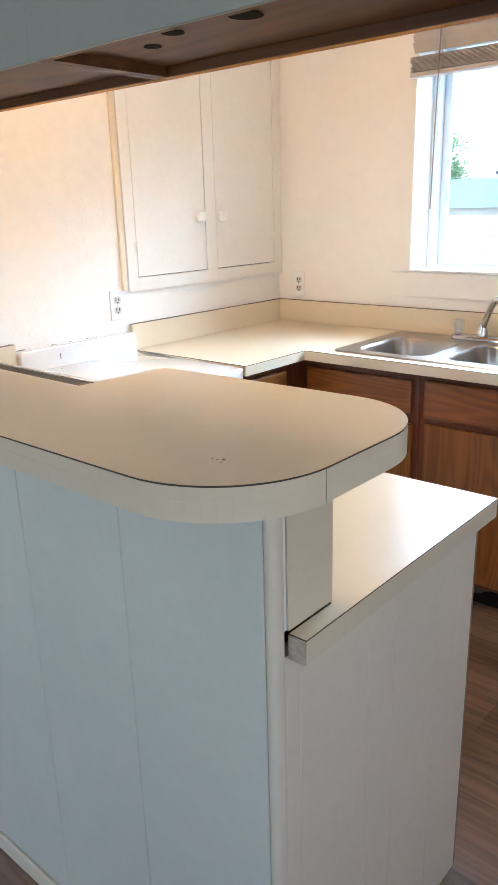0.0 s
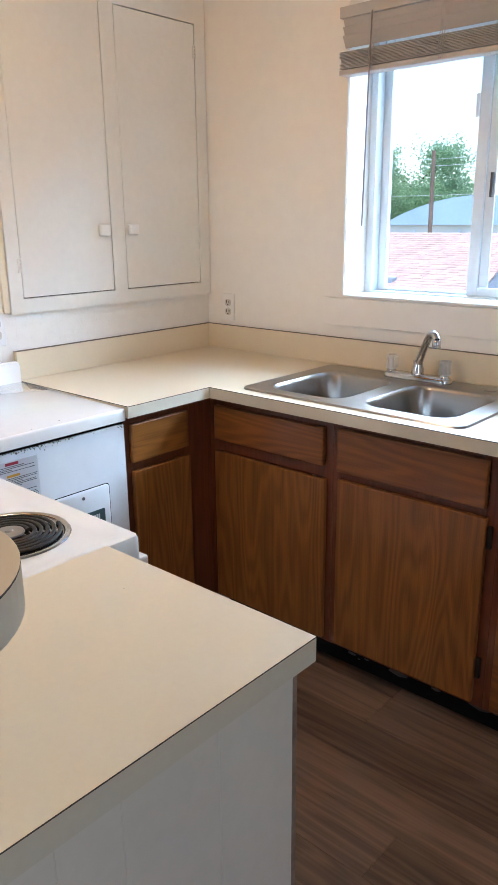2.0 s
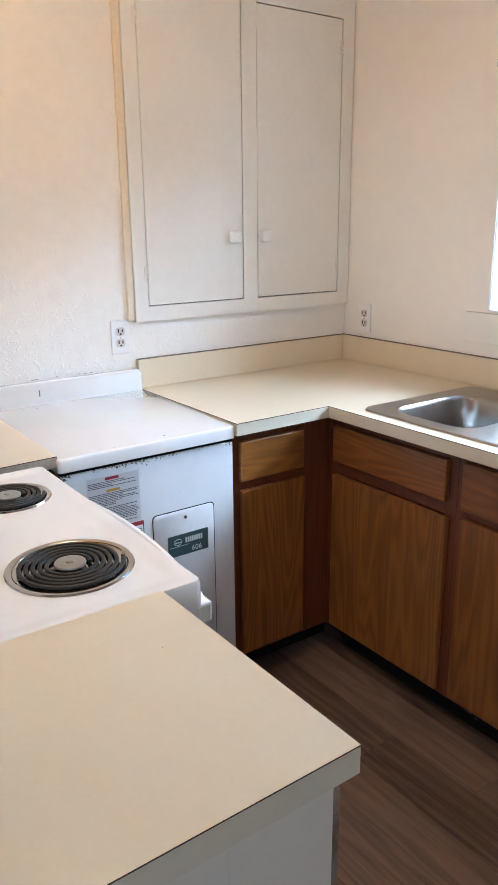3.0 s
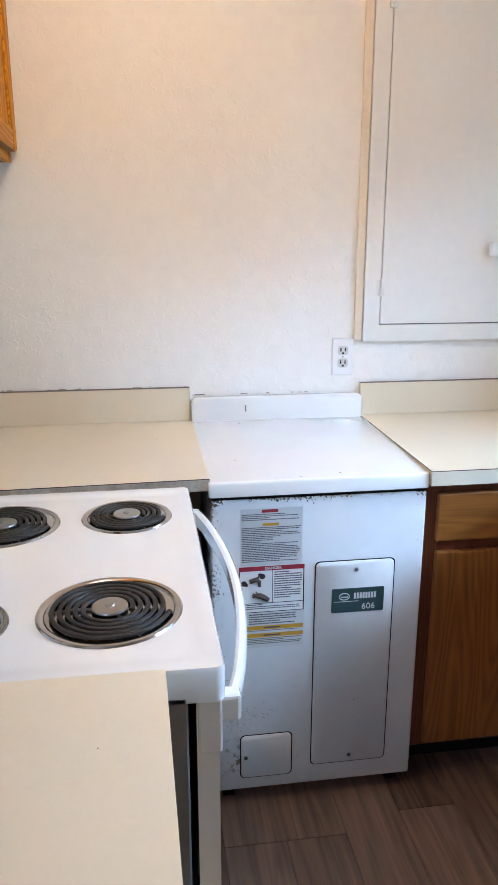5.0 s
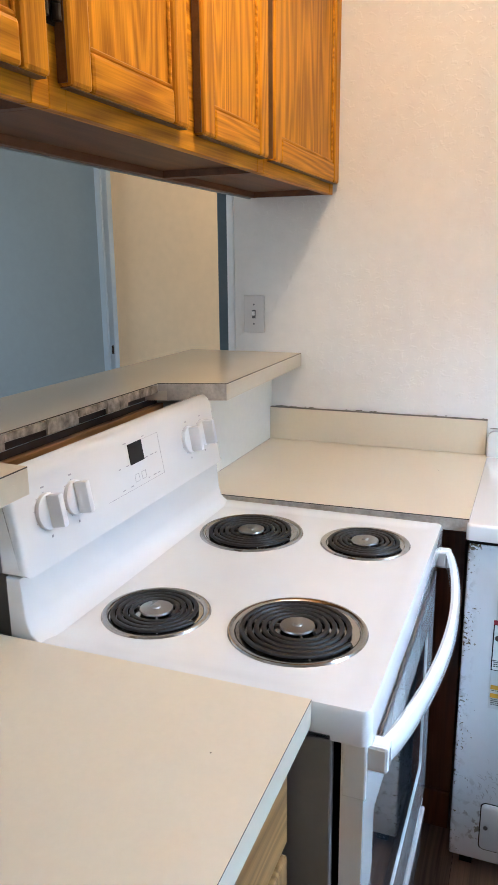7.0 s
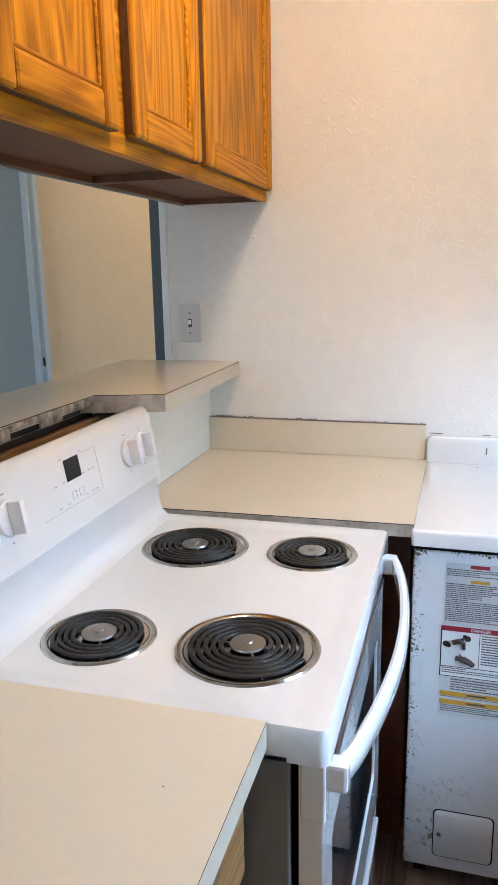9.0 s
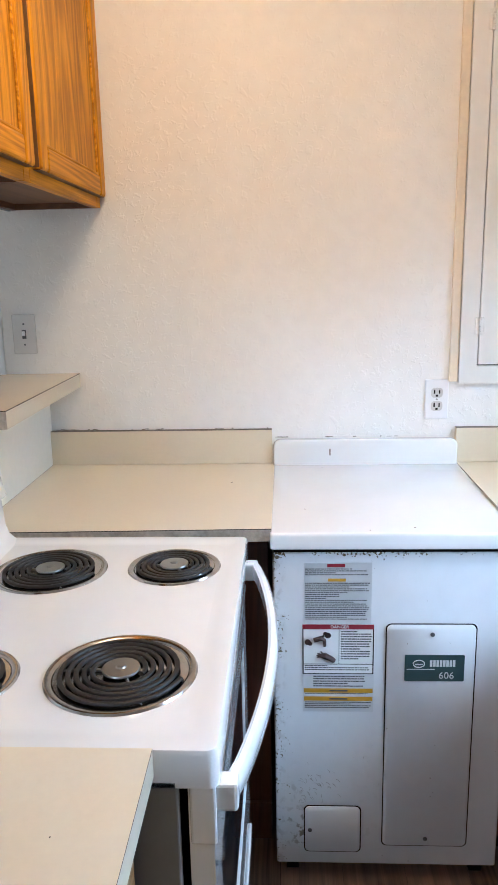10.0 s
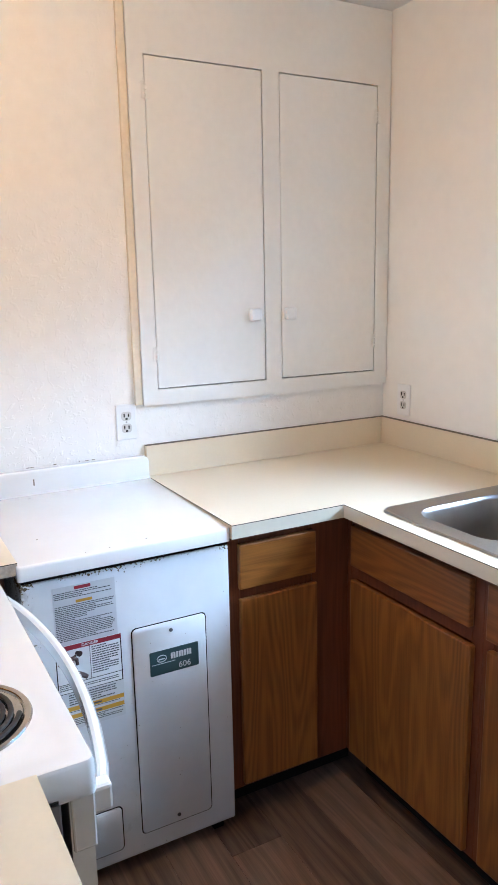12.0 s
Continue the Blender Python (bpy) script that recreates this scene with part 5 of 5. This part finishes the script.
def text_lines(parent, y0, y1, z0, z1, pitch, seed, mat=INK):
    """Print too small to read: rows of plain bars."""
    rg = random.Random(seed)
    bm = bmesh.new()
    z = z1
    while z - pitch > z0:
        y = y0
        last = rg.random() < 0.25
        stop = y0 + (y1 - y0) * (rg.uniform(0.3, 0.8) if last else rg.uniform(0.94, 1.0))
        while y < stop - 0.003:
            w = min(rg.uniform(0.0025, 0.009), stop - y)
            box(bm, HXF + 0.0014, HXF + 0.0016, y, y + w, z - pitch * 0.46, z)
            y += w + 0.0011
        z -= pitch
    part("print", bm, mat, parent)


l1 = plate(heater, "label", -1.466, -1.314, 0.686, 0.834, 0.0004, 0.0008, PAPER, 0, "grey instruction label in fine print")
bm = bx(HXF + 0.0013, HXF + 0.0017, -1.414, -1.374, 0.823, 0.831)
part("heading", bm, RED, l1)
part("heading", bx(HXF + 0.0013, HXF + 0.0017, -1.412, -1.372, 0.789, 0.796), AMBER, l1)
text_lines(l1, -1.463, -1.318, 0.798, 0.820, 0.0046, 1)
text_lines(l1, -1.463, -1.318, 0.690, 0.786, 0.0046, 2)
l2 = plate(heater, "label", -1.470, -1.307, 0.560, 0.684, 0.0004, 0.0008, PAPER_WHITE, 0, "white scald warning label with red heading")
part("heading", bx(HXF + 0.0013, HXF + 0.0016, -1.470, -1.307, 0.672, 0.684), RED, l2, "red heading band")
part("heading_word", letters("DANGER", 0.0075, Matrix.Translation((HXF + 0.0021, -1.385, 0.678)) @ m_badge), PAPER_WHITE, l2)
bm = bmesh.new()
for y0, y1, z0, z1 in ((-1.470, -1.307, 0.584, 0.5855), (-1.387, -1.3858, 0.5855, 0.672), (-1.470, -1.4675, 0.560, 0.672), (-1.3095, -1.307, 0.560, 0.672), (-1.470, -1.307, 0.560, 0.5615)):
    box(bm, HXF + 0.0013, HXF + 0.0016, y0, y1, z0, z1)
part("rule", bm, BLACK, l2)
text_lines(l2, -1.382, -1.311, 0.590, 0.668, 0.0062, 3)
text_lines(l2, -1.465, -1.312, 0.563, 0.582, 0.0052, 4)
bm = bmesh.new()
for y, z, s in ((-1.458, 0.640, 0.0075), (-1.412, 0.657, 0.0075), (-1.452, 0.636, 0.005), (-1.418, 0.661, 0.005)):
    bmesh.ops.create_circle(bm, cap_ends=True, segments=10, radius=s, matrix=Matrix.Translation((HXF + 0.0018, y, z)) @ m_badge)
px = HXF + 0.0018
tube([(px, -1.444, 0.645), (px, -1.428, 0.650), (px, -1.420, 0.645), (px, -1.419, 0.630)], [0.006, 0.006, 0.005, 0.004], 6, bm=bm)
tube([(px, -1.432, 0.650), (px, -1.420, 0.656)], 0.003, 6, bm=bm)
tube([(px, -1.431, 0.607), (px, -1.418, 0.606), (px, -1.406, 0.600), (px, -1.397, 0.593)], [0.004, 0.008, 0.007, 0.006], 6, bm=bm)
for dy, dz in ((-0.012, 0.006), (-0.014, 0.001), (-0.013, -0.004), (-0.004, 0.011)):
    tube([(px, -1.420, 0.606), (px, -1.424 + dy, 0.606 + dz)], [0.003, 0.0014], 6, bm=bm)
part("pictogram", bm, SKIN_INK, l2, "dark tap pictogram")
l3 = plate(heater, "label", -1.470, -1.306, 0.462, 0.5585, 0.0004, 0.0008, PAPER, 0, "grey label with two amber warning bands")
for z in (0.517, 0.496):
    part("band", bx(HXF + 0.0013, HXF + 0.0017, -1.467, -1.308, z - 0.0055, z + 0.0055), AMBER, l3, "amber band")
    part("band_mark", bx(HXF + 0.0018, HXF + 0.0020, -1.408, -1.366, z - 0.002, z + 0.002), INK, l3)
text_lines(l3, -1.445, -1.325, 0.524, 0.555, 0.0062, 5)
text_lines(l3, -1.465, -1.310, 0.465, 0.488, 0.0046, 6)
text_lines(l3, -1.465, -1.310, 0.502, 0.510, 0.004, 7)
for y in (HY0 + 0.04, HY1 - 0.04):
    for x in (0.08, HXF - 0.05):
        part("foot", bx(x - 0.02, x + 0.02, y - 0.015, y + 0.015, 0.0, 0.042), BLACK, heater)
heater.location += Vector((-0.008, 0.0215, 0.0))

# ---- outside the window ----
ground = structure("ground", bx(-500, 500, -500, 900, -3.4, -3.2), GROUND, "dry suburban ground far below")
structure("lower_storey", bx(-0.9, 4.25, -5.85, 0.17, -3.2, -0.101), STUCCO, "pale lower storey under the kitchen")
structure("wall_outside", bx(-1.2, 4.4, 0.171, 0.30, -3.2, -0.12), STUCCO, "pale outer wall below the window")

house = thing("neighbour_house", (-6.5, 6.9, -3.2), "low house with red shingle roof and white fascia", "house")
RIDGE = (6.9, 1.275)
PITCH = 0.30


def hip_x(y):
    return -1.31 + 0.16 * abs(RIDGE[0] - y)

bm = bmesh.new()
box(bm, -14.0, -1.05, 3.9, 9.9, -3.2, 0.2)
part("wall", bm, STUCCO, house)
bm = bmesh.new()
for sgn in (-1, 1):
    y1 = RIDGE[0] + sgn * 3.4
    vs = [bm.verts.new(p) for p in ((-14.3, RIDGE[0], RIDGE[1] - 0.06), (hip_x(RIDGE[0]), RIDGE[0], RIDGE[1] - 0.06), (hip_x(y1), y1, RIDGE[1] - 0.06 - 3.4 * PITCH), (-14.3, y1, RIDGE[1] - 0.06 - 3.4 * PITCH))]
    bm.faces.new(vs)
bmesh.ops.solidify(bm, geom=list(bm.faces), thickness=0.08)
roof = part("roof", bm, STUCCO, house, "white fascia and roof deck")
hip = bmesh.new()
vs = [hip.verts.new(p) for p in ((-1.31, 6.9, 1.27), (-0.766, 3.5, 0.25), (1.04, 4.2, -0.14), (-1.31, 9.6, -0.14))]
hip.faces.new(vs[:3])
hip.faces.new((vs[0], vs[2], vs[3]))
bmesh.ops.solidify(hip, geom=list(hip.faces), thickness=0.06)
# Blue-grey instead of red: this hip side's shade is put into its colour.
part("porch_roof", hip, HIP_VENT_GREY, house, "hip face coloured blue-grey for its shade")
# courses of shingles on the slope that faces the window
bm = bmesh.new()
rng = random.Random(31)
verts, faces = [], []
row, dy = 0, 0.075
while row * dy < 3.35:
    y1 = RIDGE[0] - row * dy
    z1 = RIDGE[1] - row * dy * PITCH
    x = -13.9 + (0.15 if row % 2 else 0)
    while x < hip_x(y1) - 0.02:
        w = rng.uniform(0.08, 0.15)
        xe, h = min(x + w - 0.006, hip_x(y1)), rng.uniform(0.003, 0.009)
        b = len(verts)
        y0, z0 = y1 - dy - 0.02, z1 - (dy + 0.02) * PITCH
        verts += [(x, y1, z1), (xe, y1, z1), (xe, y0, z0 + h), (x, y0, z0 + h), (x, y0, z0), (xe, y0, z0)]
        faces += [(b, b + 3, b + 2, b + 1), (b + 3, b + 4, b + 5, b + 2), (b, b + 4, b + 3), (b + 1, b + 2, b + 5)]
        x += w
    row += 1
me = bpy.data.meshes.new("shingles")
me.from_pydata(verts, [], faces)
me.update()
SHINGLE_I = material("red_roof_shingles", (0.42, 0.29, 0.245), 0.9, vary=0.22, scale=9, fine=30, bump=0.1)
me.materials.append(SHINGLE_I)
sh = new("shingle_courses", me)
sh.parent = roof
sh.matrix_parent_inverse = world_of(roof).inverted()
tagged(sh, "weathered red shingle courses", "", "", "stuff")

part("roof_vent", bx(-2.27, -2.15, 5.14, 5.26, 0.70, 0.81, 0.01), HIP_VENT_GREY, house, "small blue-grey roof vent")
hall = thing("arched_hall", (-12, 36, -3.2), "long pale hall under a curved blue metal roof", "building")
HX0, HX1, HY = -19.9, -8.95, 34.0
part("wall", bx(HX0, HX1, HY, HY + 14, -3.2, 1.15), STUCCO, hall)
rings = []
for y in (HY - 0.4, HY + 14.4):
    ring = []
    for i in range(25):
        s = 1 - i / 12
        ring.append(((HX0 + HX1) / 2 + 5.6 * s, y, 1.14 + 1.42 * (1 - s * s)))
    rings.append(ring)
part("roof", loft(rings), BLUE_ROOF, hall, "curved blue metal roof")
for x in (-13.44, -11.08, -10.22):
    part("vent_cap", box(box(bmesh.new(), x - 0.012, x + 0.012, HY + 0.39, HY + 0.41, 1.6, 2.72 if x < -13 else 2.56), x - 0.07, x + 0.07, HY + 0.34, HY + 0.46, 2.70 if x < -13 else 2.54, 2.86 if x < -13 else 2.70, 0.02), INK, hall)
for x in (-18.2, -15.6, -13.0, -10.4):
    w = part("window", bx(x - 0.8, x + 0.8, HY - 0.04, HY + 0.02, -0.6, 0.7), PAPER_WHITE, hall)
    part("frame", bx(x - 0.05, x + 0.05, HY - 0.07, HY - 0.041, -0.6, 0.9), VINYL, w)
annex = thing("white_garage", (-3.5, 22, -3.2), "white garage with a panelled door", "building")
part("wall", bx(-5.2, -1.2, 21, 26, -3.2, 0.95), STUCCO, annex)
part("roof", bx(-5.5, -0.9, 20.7, 26.3, 0.95, 1.12, 0.02), VINYL, annex)
for k in range(4):
    part("door_panel", bx(-4.4, -2.0, 20.93, 20.999, -2.6 + 0.75 * k, -1.92 + 0.75 * k, 0.02), PAPER_WHITE, annex)


def tree(name, place, height, crown, radius, leaves, seed, label):
    """A tapered trunk with limbs, and a ragged crown of small leaf cards in clumps."""
    rg = random.Random(seed)
    t = thing(name, place, label, "tree")
    px, py, pz = place
    bm = tube([(px, py, pz), (px + 0.1, py, pz + height * 0.35), (px - 0.05, py, pz + height * 0.62), (px + 0.1, py, pz + height * 0.92)], [height * 0.028, height * 0.022, height * 0.015, height * 0.004], 9)
    tips = []
    for k in range(11):
        a, f = rg.uniform(0, 6.28), rg.uniform(0.42, 0.85)
        q = Vector((px, py, pz + height * f))
        e = q + Vector((math.cos(a) * radius * rg.uniform(0.5, 0.95), math.sin(a) * radius * rg.uniform(0.5, 0.95), height * rg.uniform(0.06, 0.2)))
        tube([q, (q + e) / 2 + Vector((0, 0, height * 0.02)), e], [height * 0.011, height * 0.007, height * 0.002], 6, bm=bm)
        tips.append(e)
    part("trunk", bm, BARK, t)
    vs, fs = [], []
    for _ in range(leaves // 26):
        tip = rg.choice(tips)
        c = tip + Vector((rg.gauss(0, 0.30), rg.gauss(0, 0.30), rg.gauss(0, 0.26))) * radius * 0.7
        if c.z < pz + crown:
            c.z = pz + crown + abs(rg.gauss(0, 0.3))
        for _ in range(26):
            p = c + Vector((rg.gauss(0, 1), rg.gauss(0, 1), rg.gauss(0, 0.8))) * radius * 0.10
            u = Vector((rg.gauss(0, 1), rg.gauss(0, 1), rg.gauss(0, 1))).normalized() * rg.uniform(0.022, 0.05) * min(2.2, 1.5 + radius * 0.3)
            v = u.orthogonal().normalized() * u.length * 0.55
            b = len(vs)
            vs += [p - u, p + v, p + u, p - v]
            fs.append((b, b + 1, b + 2, b + 3))
    me = bpy.data.meshes.new("crown")
    me.from_pydata(vs, [], fs)
    me.update()
    me.materials.append(LEAF)
    cr = new("crown", me)
    cr.parent = t
    cr.matrix_parent_inverse = world_of(t).inverted()
    return t


tree("tree", (-22.6, 42.0, -3.2), 8.6, 3.0, 3.1, 56000, 5, "broad leafy green tree behind the roof")
tree("tree", (-4.38, 19.5, -3.2), 7.1, 6.1, 0.5, 1100, 6, "slender street tree with a small crown")
tree("shrub", (-2.0, 13.5, -3.2), 4.4, 1.4, 0.75, 4000, 8, "dense green shrub by the garage")
pole = thing("utility_pole", (-13.0, 26.5, -3.2), "weathered wooden utility pole", "pole")
part("mast", tube([(-13.2, 26.5, -3.2), (-13.26, 26.5, 4.1)], [0.11, 0.08], 10), BARK, pole)
for k, z in enumerate((3.77, 3.51, 2.37)):
    single("overhead_cable", tube([(-40, 24.0, z + 0.7), (-26, 25.5, z + 0.1), (-13.25, 26.5, z), (-2, 27.5, z + 0.05), (14, 29, z + 0.6)], 0.008, 5), PAPER, "thin pale overhead cable on the pole", "cable", "overhead cables")

# ---- floor planks ----
PW, PL = 0.156, 1.22
me_cache = {}


def plank_mesh(length, width):
    key = (round(length, 3), round(width, 3))
    if key not in me_cache:
        bm = box(bmesh.new(), 0, length, 0, width, -0.0028, 0.0, 0.0007, 1)
        me = bpy.data.meshes.new("plank")
        bm.to_mesh(me)
        bm.free()
        me.materials.append(PLANK)
        me_cache[key] = me
    return me_cache[key]


rng = random.Random(17)
row = 0
y = 0.0
starts = {6: 0.686, 7: 1.641}
while y > -5.66:
    y0 = -0.101 if row == 0 else max(y - PW, -5.69)
    x = -0.775
    first = rng.choice((0.30, 0.61, 0.90, 0.45, 1.05))
    if row in starts:
        first = (starts[row] + 0.775) % PL
    w = first
    while x < 4.095:
        xe = min(x + w, 4.095)
        if xe - x > 0.05:
            ob = new("plank", plank_mesh(xe - x - 0.0012, y - y0 - 0.0012))
            ob.location = (x, y0, 0.0)
            ob.parent = floor
        x, w = xe, PL
    y = y0
    row += 1
